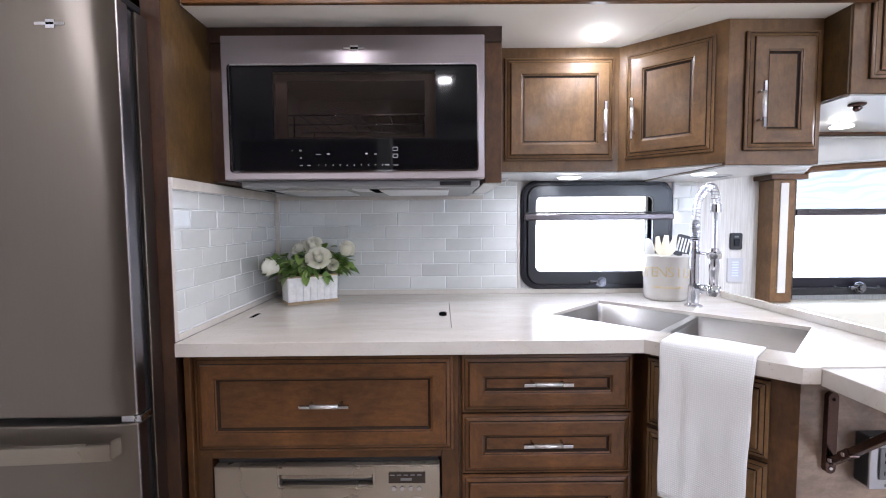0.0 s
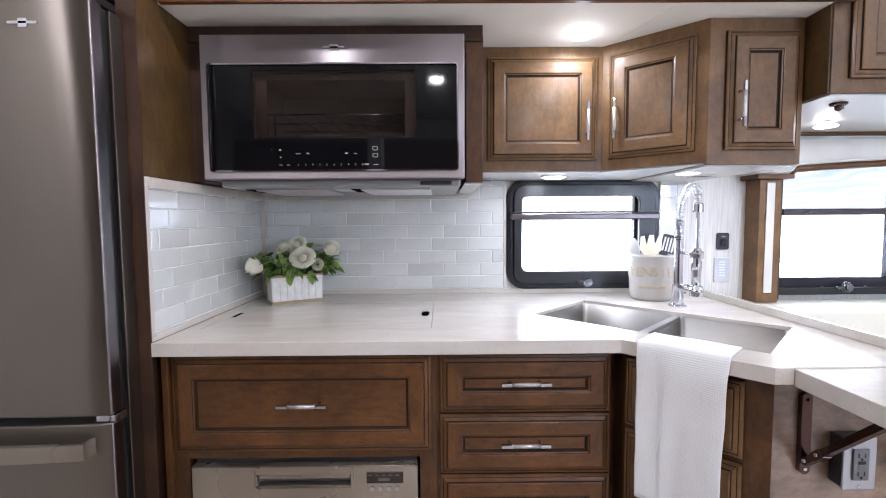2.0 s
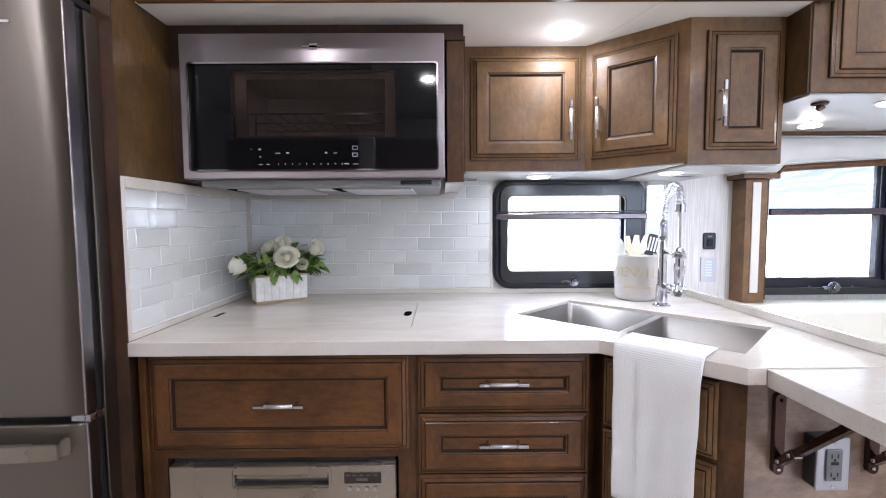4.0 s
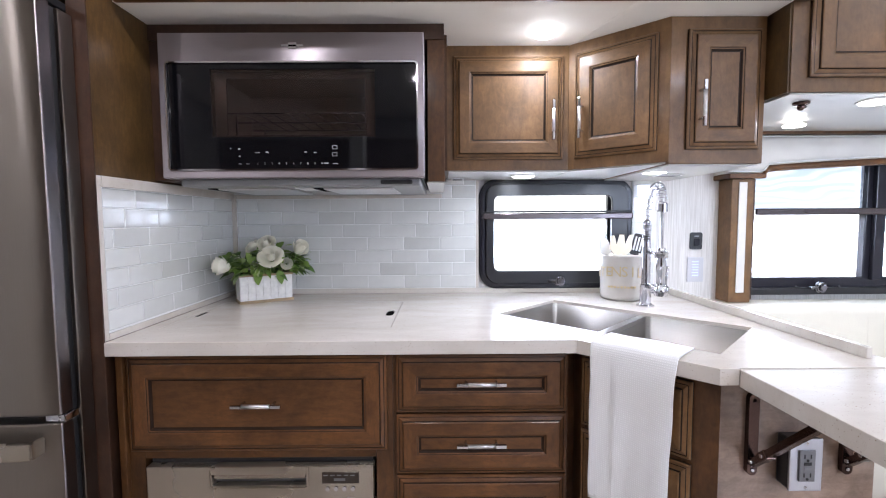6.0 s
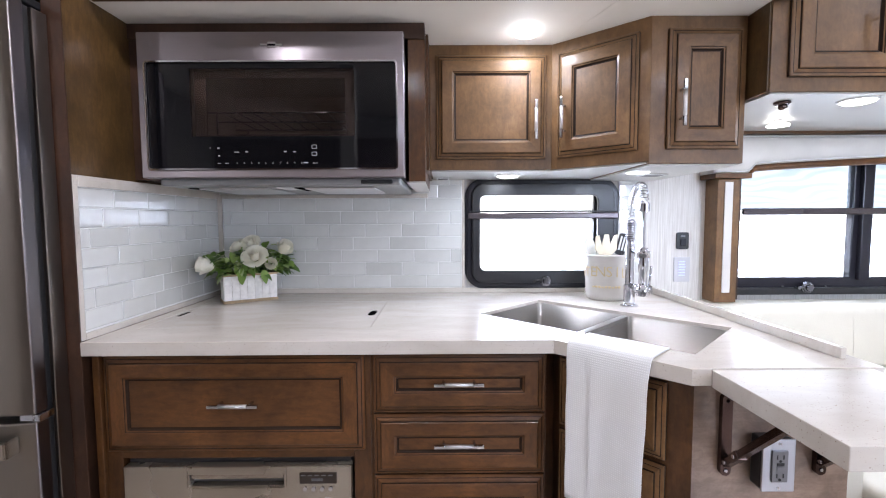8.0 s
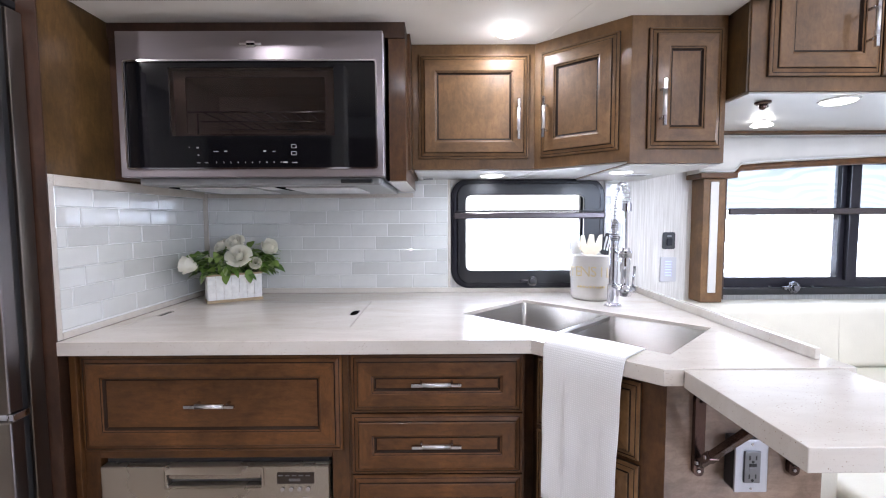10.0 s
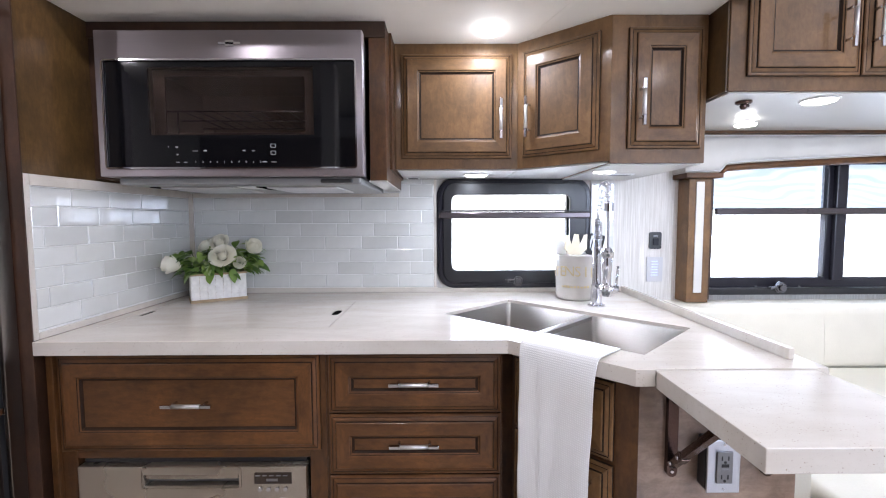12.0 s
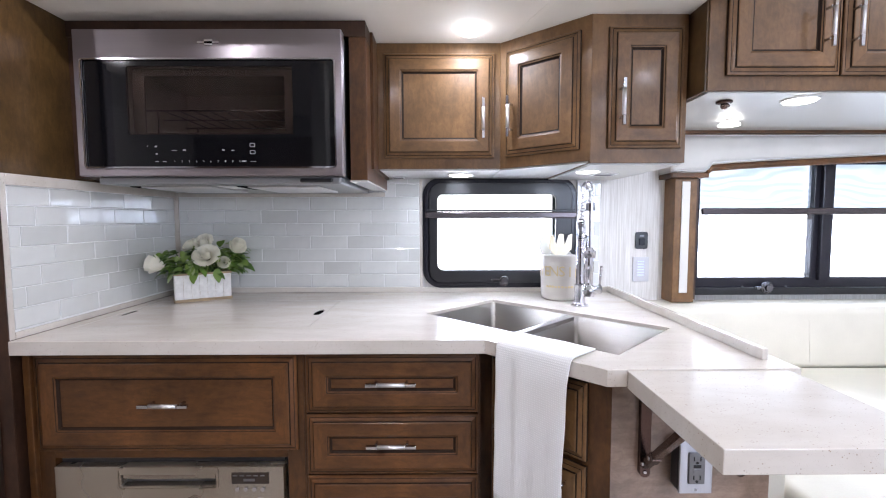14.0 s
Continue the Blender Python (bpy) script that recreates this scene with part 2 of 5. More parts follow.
def waffle():
    m, n, l, p = material("waffle_cotton")
    v = coords(n, l, (1, 1, 1), "UV")
    w = n.new("ShaderNodeTexWave")
    w.inputs["Scale"].default_value = 62
    w2 = n.new("ShaderNodeTexWave")
    w2.bands_direction, w2.inputs["Scale"].default_value = "Y", 62
    l.new(v, w.inputs["Vector"])
    l.new(v, w2.inputs["Vector"])
    h = mix(n, l, 1.0, w.outputs["Fac"], w2.outputs["Fac"], "MULTIPLY")
    l.new(ramp(n, l, h, [(0, (0.82, 0.815, 0.81)), (1, (0.93, 0.93, 0.93))]), p.inputs["Base Color"])
    p.inputs["Roughness"].default_value, p.inputs["Sheen Weight"].default_value = 0.9, 0.3
    bump(n, l, p, h, 0.42, 0.0018)
    return m


def shade_cloth():
    """Sheer roller shade: lets the daylight glow through, with faint moire waves of the weave."""
    m, n, l, p = material("sheer_shade_cloth")
    v = coords(n, l, (1.0, 1, 3.0))
    w = n.new("ShaderNodeTexWave")
    w.wave_type, w.inputs["Scale"].default_value, w.inputs["Distortion"].default_value = "BANDS", 3.2, 16.0
    w.bands_direction, w.inputs["Detail"].default_value, w.inputs["Detail Scale"].default_value = "Z", 1.0, 0.9
    l.new(v, w.inputs["Vector"])
    df, tp, mx = (n.new("ShaderNode" + k) for k in ("BsdfDiffuse", "BsdfTransparent", "MixShader"))
    c = ramp(n, l, w.outputs["Fac"], [(0.2, (0.70, 0.76, 0.84)), (0.8, (0.86, 0.90, 0.95))])
    l.new(c, tp.inputs[0])
    l.new(c, df.inputs[0])
    mx.inputs[0].default_value = 0.72
    l.new(df.outputs[0], mx.inputs[1])
    l.new(tp.outputs[0], mx.inputs[2])
    l.new(mx.outputs[0], n["Material Output"].inputs[0])
    n.remove(p)
    return m


def smoked_glass():
    """Tinted pane: a mirror-like skin over glass that lets a little light through."""
    m, n, l, p = material("smoked_window_glass")
    tp, gl, fr, mx = (n.new("ShaderNode" + k) for k in ("BsdfTransparent", "BsdfGlossy", "Fresnel", "MixShader"))
    tp.inputs[0].default_value, gl.inputs["Roughness"].default_value, fr.inputs["IOR"].default_value = (0.74, 0.69, 0.665, 1), 0.02, 1.4
    l.new(fr.outputs[0], mx.inputs[0])
    l.new(tp.outputs[0], mx.inputs[1])
    l.new(gl.outputs[0], mx.inputs[2])
    l.new(mx.outputs[0], n["Material Output"].inputs[0])
    n.remove(p)
    return m


SMOKED = smoked_glass()
LEAF, STRIPES, WAFFLE, SHADE = leaf_mat(), striped_wall(), waffle(), shade_cloth()


# ---- building helpers ----
PLACED = {}


def where(ob):
    return PLACED.get(ob.name, Matrix())


def mesh_ob(name, bm, mats, m=None):
    data = bpy.data.meshes.new(name)
    bmesh.ops.recalc_face_normals(bm, faces=bm.faces)
    bm.to_mesh(data)
    bm.free()
    for mt in mats if isinstance(mats, (list, tuple)) else [mats]:
        data.materials.append(mt)
    ob = new(name, data)
    if m is not None:
        ob.matrix_basis = m
    PLACED[ob.name] = m or Matrix()
    return ob


def under(ob, parent):
    ob.parent = parent
    ob.matrix_parent_inverse = where(parent).inverted()
    return ob


def part(name, bm, mats, parent, label="", m=None):
    ob = under(mesh_ob(name, bm, mats, m), parent)
    return tagged(ob, label) if label else ob


def root(name, base, label, category, group="", kind=""):
    ob = new(name)
    ob.matrix_basis = pose(*base)
    PLACED[ob.name] = ob.matrix_basis.copy()
    return tagged(ob, label, category, group, kind)


def whole(name, bm, mats, label, category="", group="", kind="", m=None):
    return tagged(mesh_ob(name, bm, mats, m), label, category, group, kind)


def smooth(ob, angle=40):
    """Smooth shading with sharp edges kept where faces meet steeply."""
    me = ob.data
    bm = bmesh.new()
    bm.from_mesh(me)
    for f in bm.faces:
        f.smooth = True
    for e in bm.edges:
        e.smooth = len(e.link_faces) != 2 or e.calc_face_angle(0) < radians(angle)
    bm.to_mesh(me)
    bm.free()
    return ob


def box(bm, x0, x1, y0, y1, z0, z1, bev=0.0, slot=0, seg=2):
    before = set(bm.faces)
    r = bmesh.ops.create_cube(bm, size=1)
    bmesh.ops.transform(bm, matrix=Matrix.Translation(((x0 + x1) / 2, (y0 + y1) / 2, (z0 + z1) / 2)) @ Matrix.Diagonal((x1 - x0, y1 - y0, z1 - z0, 1)), verts=r["verts"])
    if bev:
        es = list({e for v in r["verts"] for e in v.link_edges})
        bmesh.ops.bevel(bm, geom=es, offset=bev, segments=seg, profile=0.5, affect="EDGES")
    for f in bm.faces:
        if f not in before:
            f.material_index = slot
    return bm


def boxes(*rows, bev=0.0):
    bm = bmesh.new()
    for r in rows:
        box(bm, *r, bev=bev)
    return bm


def cyl(bm, p, q, r0, r1=None, seg=20, slot=0):
    """A rod from p to q."""
    p, q = Vector(p), Vector(q)
    before = set(bm.faces)
    m = Matrix.Translation((p + q) / 2) @ (q - p).to_track_quat("Z", "Y").to_matrix().to_4x4()
    bmesh.ops.create_cone(bm, cap_ends=True, segments=seg, radius1=r0, radius2=r0 if r1 is None else r1, depth=(q - p).length, matrix=m)
    for f in bm.faces:
        if f not in before:
            f.material_index = slot
            f.smooth = len(f.verts) == 4
    return bm


def lathe(bm, prof, cx=0, cy=0, seg=40, slot=0):
    """Turns a profile of (radius, z) about an upright axis."""
    rings = [[bm.verts.new((cx + r * math.cos(a * math.tau / seg), cy + r * math.sin(a * math.tau / seg), z)) for a in range(seg)] for r, z in prof]
    for a, b in zip(rings, rings[1:]):
        for i in range(seg):
            f = bm.faces.new((a[i], a[(i + 1) % seg], b[(i + 1) % seg], b[i]))
            f.smooth, f.material_index = True, slot
    return bm


def tube(bm, pts, r, seg=10, slot=0, caps=True):
    """A round bar along a line of points."""
    rings = []
    pts = [Vector(p) for p in pts]
    ref = Vector((0.3, 0.2, 1)).normalized()
    for i, p in enumerate(pts):
        d = (pts[min(i + 1, len(pts) - 1)] - pts[max(i - 1, 0)]).normalized()
        u = ref - d * ref.dot(d)
        u = u.normalized() if u.length > 1e-4 else d.orthogonal().normalized()
        ref = u
        w = d.cross(u)
        rings.append([bm.verts.new(p + r * (math.cos(a * math.tau / seg) * u + math.sin(a * math.tau / seg) * w)) for a in range(seg)])
    for a, b in zip(rings, rings[1:]):
        for i in range(seg):
            f = bm.faces.new((a[i], a[(i + 1) % seg], b[(i + 1) % seg], b[i]))
            f.smooth, f.material_index = True, slot
    if caps:
        bm.faces.new(rings[0])
        bm.faces.new(rings[-1])
    return bm


def slab(outer, holes, z0, z1):
    """A plate of any outline with holes that go through it."""
    bm = bmesh.new()
    edges = []
    for loop in (outer, *holes):
        vs = [bm.verts.new((x, y, z0)) for x, y in loop]
        edges += [bm.edges.new((vs[i], vs[(i + 1) % len(vs)])) for i in range(len(vs))]
    bmesh.ops.triangle_fill(bm, use_beauty=True, use_dissolve=False, edges=edges)
    r = bmesh.ops.extrude_face_region(bm, geom=list(bm.faces))
    bmesh.ops.translate(bm, vec=(0, 0, z1 - z0), verts=[v for v in r["geom"] if isinstance(v, bmesh.types.BMVert)])
    return bm


def bevelled(ob, width, seg=2):
    b = ob.modifiers.new("bevel", "BEVEL")
    b.width, b.segments, b.limit_method, b.angle_limit = width, seg, "ANGLE", radians(50)
    return ob


def rounded(x0, x1, z0, z1, r, seg=8):
    """Corner-rounded outline."""
    pts = []
    for cx, cz, a0 in ((x1 - r, z0 + r, -90), (x1 - r, z1 - r, 0), (x0 + r, z1 - r, 90), (x0 + r, z0 + r, 180)):
        pts += [(cx + r * math.cos(radians(a0 + 90 * i / seg)), cz + r * math.sin(radians(a0 + 90 * i / seg))) for i in range(seg + 1)]
    return pts


UPRIGHT = pose(0, 0, 0, 90)

# Section across a cabinet front's frame: way in from the edge, height, and whether the strip to the next point holds dark glaze.
FRAME_SECTION = [(0, 0.0, 1), (0, 0.0075, 0), (0.002, 0.0105, 0), (0.0070, 0.0115, 1), (0.0078, 0.0105, 1), (0.0092, 0.0110, 0), (0.0135, 0.0130, 0), (0.0175, 0.0145, 1), (0.0185, 0.0135, 1), (0.0198, 0.0180, 0), (0.0220, 0.0195, 0),
                 (0.0535, 0.0195, 0), (0.0560, 0.0185, 1), (0.0570, 0.0165, 0), (0.0605, 0.0152, 1), (0.0630, 0.0120, 1), (0.0640, 0.0105, 1), (0.0668, 0.0100, 1), (0.0674, 0.0088, 0)]


def cabinet_front(name, w, h, m, parent, across=False, label=""):
    """A framed drawer front or door, w by h, from its lower left corner; outward is -y."""
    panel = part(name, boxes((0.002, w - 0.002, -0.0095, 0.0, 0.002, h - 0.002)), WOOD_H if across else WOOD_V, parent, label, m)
    for k, piece in enumerate(("rail", "stile", "rail", "stile")):
        bm = bmesh.new()
        rows = []
        for d, t, _ in FRAME_SECTION:
            c = [(d, d), (w - d, d), (w - d, h - d), (d, h - d)]
            (ax, az), (bx, bz) = c[k], c[(k + 1) % 4]
            gx, gz = 0.0006 * ((bx > ax) - (bx < ax)), 0.0006 * ((bz > az) - (bz < az))
            rows.append([bm.verts.new((ax + gx, -t, az + gz)), bm.verts.new((bx - gx, -t, bz - gz))])
        for (a, b), (d, e), s in zip(rows, rows[1:], FRAME_SECTION):
            bm.faces.new((a, b, e, d)).material_index = s[2]
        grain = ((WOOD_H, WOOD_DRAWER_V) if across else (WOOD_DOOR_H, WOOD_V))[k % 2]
        part(piece, bm, [grain, GLAZE], panel, "", m)
    return panel


def pull(parent, m, length=0.130):
    """A bar pull along x with a knurled grip on two posts; outward is -y."""
    bm = bmesh.new()
    h = length / 2
    for s in (-1, 1):
        cyl(bm, (s * h * 0.62, 0, 0), (s * h * 0.62, -0.028, 0), 0.0038, seg=10)
        box(bm, *sorted((s * h * 0.55, s * h)), -0.0335, -0.0245, -0.0045, 0.0045, 0.0015)
    cyl(bm, (-h * 0.56, -0.029, 0), (h * 0.56, -0.029, 0), 0.0056, seg=18, slot=1)
    return part("handle", bm, [CHROME, SATIN], parent, "chrome bar pull with a knurled grip", m)

# ---- the shell of the room ----
TOP = 0.9195
LEFT, BACK = -0.660, 1.885
RIGHT_END, REAR, HIGH = 3.0, -1.7, 2.20


def shell():
    whole("floor", boxes((-1.9, 3.1, -1.8, 2.1, -0.05, 0.0)), FLOOR, "stone-look vinyl floor", "floor", kind="structure")
    whole("wall_west", boxes((-1.85, -1.75, -1.8, 2.0, 0, HIGH)), WALL, "cream vinyl side wall", "wall", kind="structure")
    whole("wall_east", boxes((RIGHT_END, RIGHT_END + 0.1, -1.8, 2.0, 0, HIGH)), WALL, "cream vinyl end wall", "wall", kind="structure")
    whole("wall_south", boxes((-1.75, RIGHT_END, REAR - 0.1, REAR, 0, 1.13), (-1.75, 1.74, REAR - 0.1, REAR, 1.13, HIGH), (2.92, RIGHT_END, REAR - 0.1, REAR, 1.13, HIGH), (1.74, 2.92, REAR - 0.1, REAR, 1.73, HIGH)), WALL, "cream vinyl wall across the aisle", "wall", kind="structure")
    # Out of view; its dark wood is added to darken reflections in the appliances.
    whole("aisle_cabinet", boxes((-1.74, 0.60, REAR + 0.0005, REAR + 0.35, 0, 1.95), bev=0.003), WOOD_DARK, "unseen dark brown cabinet across the aisle that darkens reflections", "cabinet")
    whole("wall_end", boxes((-0.37, -0.28, -0.32, -0.22, 0, HIGH - 0.001), bev=0.004), WALL, "cream wall end across the aisle", "wall", kind="structure")
    whole("ceiling", boxes((-1.75, RIGHT_END, REAR, 1.2315, HIGH, HIGH + 0.05)), CEIL, "cream vinyl main ceiling", "ceiling", kind="structure")
    # the back wall in two planes, each with its window opening through it
    y0, y1 = BACK + 0.010, BACK + 0.09
    whole("wall_north", boxes((-1.75, 0.40, y0, y1, 0, 2.2), (0.40, 0.975, y0, y1, 0, 0.97), (0.40, 0.975, y0, y1, 1.365, 2.2), (0.975, 1.40, y0, y1, 0, 2.2)),
          STRIPES, "pale striated vinyl wall behind the kitchen", "wall", kind="structure")
    y0, y1 = 1.935, 2.015
    whole("wall_north_dinette", boxes((1.40, 1.52, y0, y1, 0, 2.2), (1.52, 2.80, y0, y1, 0, 0.955), (1.52, 2.80, y0, y1, 1.46, 2.2), (2.80, RIGHT_END, y0, y1, 0, 2.2)),
          STRIPES, "pale striated vinyl wall behind the seat", "wall", kind="structure")
    whole("soffit", boxes((LEFT - 0.0015, 1.160, 1.250, 1.62, 1.811, 1.86), (0.2, 0.95, 1.62, 1.884, 1.811, 1.86)), CEIL, "cream soffit over the cabinets", "ceiling", kind="structure")
    whole("trim", boxes((-0.651, 1.21, 1.232, 1.2485, 1.807, HIGH - 0.001), (-0.44, 0.085, 1.222, 1.2315, 1.800, 1.88), bev=0.002), WOOD_H, "brown wood trim along the slide-out opening", "trim", kind="structure")
    whole("seam_strip", boxes((-0.008, 0.008, 0, 0.29, -0.0016, 0), bev=0.001), CEIL, "thin white seam strip in the soffit", "trim", kind="structure", m=pose(0.668, 1.525, 1.8108, 0, 0, 197))
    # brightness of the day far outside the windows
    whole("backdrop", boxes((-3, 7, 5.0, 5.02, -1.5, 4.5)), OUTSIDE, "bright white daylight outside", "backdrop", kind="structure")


def window_pane(parent, x0, x1, y, z0, z1):
    m, n, l, p = material("window_glass")
    p.inputs["Roughness"].default_value, p.inputs["Transmission Weight"].default_value, p.inputs["IOR"].default_value = 0.0, 1.0, 1.45
    ob = part("pane", boxes((x0, x1, y, y + 0.004, z0, z1)), m, parent)
    ob.visible_shadow = False


def kitchen_window():
    w = root("window_1", (0.69, BACK, 0.94), "black-framed RV window with rounded corners and a bronze shade rail", "window", kind="structure")
    x0, x1, z0, z1 = 0.367, 1.006, 0.938, 1.396
    fr = slab(rounded(x0, x1, z0, z1, 0.075), [rounded(0.421, 0.945, 1.010, 1.345, 0.022)[::-1]], -0.022, 0.012)
    ob = part("window_frame", fr, BLACK_GLOSS, w, "", pose(0, BACK, 0, 90))
    bevelled(ob, 0.006, 3)
    inner = slab(rounded(0.395, 0.980, 0.962, 1.372, 0.05), [rounded(0.428, 0.915, 1.014, 1.325, 0.024)[::-1]], -0.040, -0.023)
    bevelled(part("sash", inner, BLACK, w, "", pose(0, BACK - 0.05, 0, 90)), 0.002)
    part("sash_post", boxes((0.915, 0.94, BACK + 0.025, BACK + 0.05, 0.99, 1.35), bev=0.002), BLACK, w)
    rim = slab(rounded(x0 + 0.010, x1 - 0.010, z0 + 0.010, z1 - 0.010, 0.066), [rounded(x0 + 0.024, x1 - 0.024, z0 + 0.024, z1 - 0.024, 0.053)[::-1]], 0.0125, 0.018)
    bevelled(part("frame_rim", rim, BLACK_GLOSS, w, "", pose(0, BACK, 0, 90)), 0.0024)
    part("shade_rail", boxes((0.378, 1.000, BACK - 0.036, BACK - 0.0125, 1.228, 1.254), bev=0.005), SHADE_BAR, w, "bronze metal shade rail")
    part("shade_lip", boxes((0.385, 0.994, BACK - 0.030, BACK - 0.0125, 1.256, 1.263), bev=0.002), BLACK, w)
    for x in (0.49, 0.83):
        part("cord", cyl(bmesh.new(), (x, BACK - 0.0295, 1.310), (x, BACK - 0.0295, 1.326), 0.0012, seg=6), BLACK, w)
    crank(w, 0.703, BACK - 0.014, 0.972)
    window_pane(w, 0.425, 0.945, BACK + 0.055, 0.99, 1.36)


def crank(parent, x, y, z):
    bm = bmesh.new()
    cyl(bm, (x, y + 0.004, z), (x, y - 0.012, z), 0.025, 0.024, 22)
    cyl(bm, (x, y - 0.012, z), (x, y - 0.018, z), 0.024, 0.019, 8)
    cyl(bm, (x, y - 0.018, z), (x, y - 0.026, z), 0.016, 0.012, 8)
    box(bm, x - 0.055, x - 0.012, y - 0.016, y - 0.004, z - 0.004, z + 0.006, 0.003)
    cyl(bm, (x - 0.046, y - 0.016, z), (x - 0.046, y - 0.024, z), 0.007, seg=12)
    part("crank", bm, KNOB, parent, "smoked metal window crank knob")
    for dx in (-0.10, 0.085):
        part("screw", cyl(bmesh.new(), (x + dx, y + 0.003, z + 0.004), (x + dx, y - 0.004, z + 0.004), 0.003, seg=8), GREY_METAL, parent)


def dinette_window():
    y = 1.935
    w = root("window_2", (2.1, y, 0.9), "wide black-framed dinette window with a half-lowered sheer shade", "window", kind="structure")
    fr = slab([(1.50, 0.898), (2.84, 0.898), (2.84, 1.48), (1.50, 1.48)], [[(1.545, 0.972), (1.545, 1.452), (2.030, 1.452), (2.030, 0.972)], [(2.118, 0.972), (2.118, 1.452), (2.77, 1.452), (2.77, 0.972)]], -0.022, 0.012)
    bevelled(part("window_frame", fr, BLACK_GLOSS, w, "", pose(0, y, 0, 90)), 0.004)
    part("mullion", boxes((2.052, 2.098, y - 0.033, y - 0.0125, 0.960, 1.46), bev=0.004), BLACK_GLOSS, w)
    part("sill", boxes((1.52, 2.82, y - 0.040, y - 0.0125, 0.900, 0.930), bev=0.005), BLACK, w)
    part("shade_rail", boxes((1.535, 2.80, y - 0.050, y - 0.034, 1.240, 1.268), bev=0.005), SHADE_BAR, w, "bronze metal shade rail")
    for a, b in ((1.546, 2.029), (2.119, 2.769)):
        part("shade", boxes((a, b, y + 0.006, y + 0.007, 1.262, 1.452)), SHADE, w, "sheer white roller shade")
        window_pane(w, a, b, y + 0.045, 0.972, 1.452)
    crank(w, 1.822, y - 0.038, 0.932)
    crank(w, 2.62, y - 0.038, 0.932)


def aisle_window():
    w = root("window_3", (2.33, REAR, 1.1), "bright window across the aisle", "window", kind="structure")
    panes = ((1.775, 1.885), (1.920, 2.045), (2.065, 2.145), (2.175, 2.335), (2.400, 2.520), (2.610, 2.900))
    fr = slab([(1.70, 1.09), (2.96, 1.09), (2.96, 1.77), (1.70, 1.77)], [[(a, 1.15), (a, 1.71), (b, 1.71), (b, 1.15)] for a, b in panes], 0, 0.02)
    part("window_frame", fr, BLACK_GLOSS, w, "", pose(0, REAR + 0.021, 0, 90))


# ---- fixtures ----
def puck(x, y, z, label, watts, r=0.047, group="recessed lights", drop=0.0, colour=TASK, domed=False):
    ob = root("ceiling_light", (x, y, z), label, "light", group)
    bm = bmesh.new()
    lathe(bm, [(r + 0.006, z), (r + 0.006, z - 0.002), (r + 0.003, z - 0.004), (r - 0.001, z - 0.004), (r - 0.001, z)], x, y, 36)
    # Glow is put on a domed light's ring too, so it never shows dark.
    part("ring", bm, LAMP if domed else WHITE_PLASTIC, ob)
    bm = bmesh.new()
    lathe(bm, [(0.0005, z - 0.0055 - drop), (r * 0.7, z - 0.005 - drop), (r - 0.003, z - 0.003 - drop * 0.8), (r - 0.002, z - 0.0005), (0.0005, z - 0.0005)], x, y, 36)
    part("lens", bm, LAMP, ob, "glowing white lens")
    if domed:
        # Hidden point lamp below the lens, added to brighten the soffit around it.
        data = bpy.data.lights.new("light", "POINT")
        data.energy, data.color, data.shadow_soft_size = watts * 0.14, colour, 0.022
        new("light", data).matrix_basis = pose(x, y, z - 0.085 - drop)
        watts *= 0.86
    disc_lamp("light", x, y, z - 0.008 - drop, watts, r * 1.7, colour)


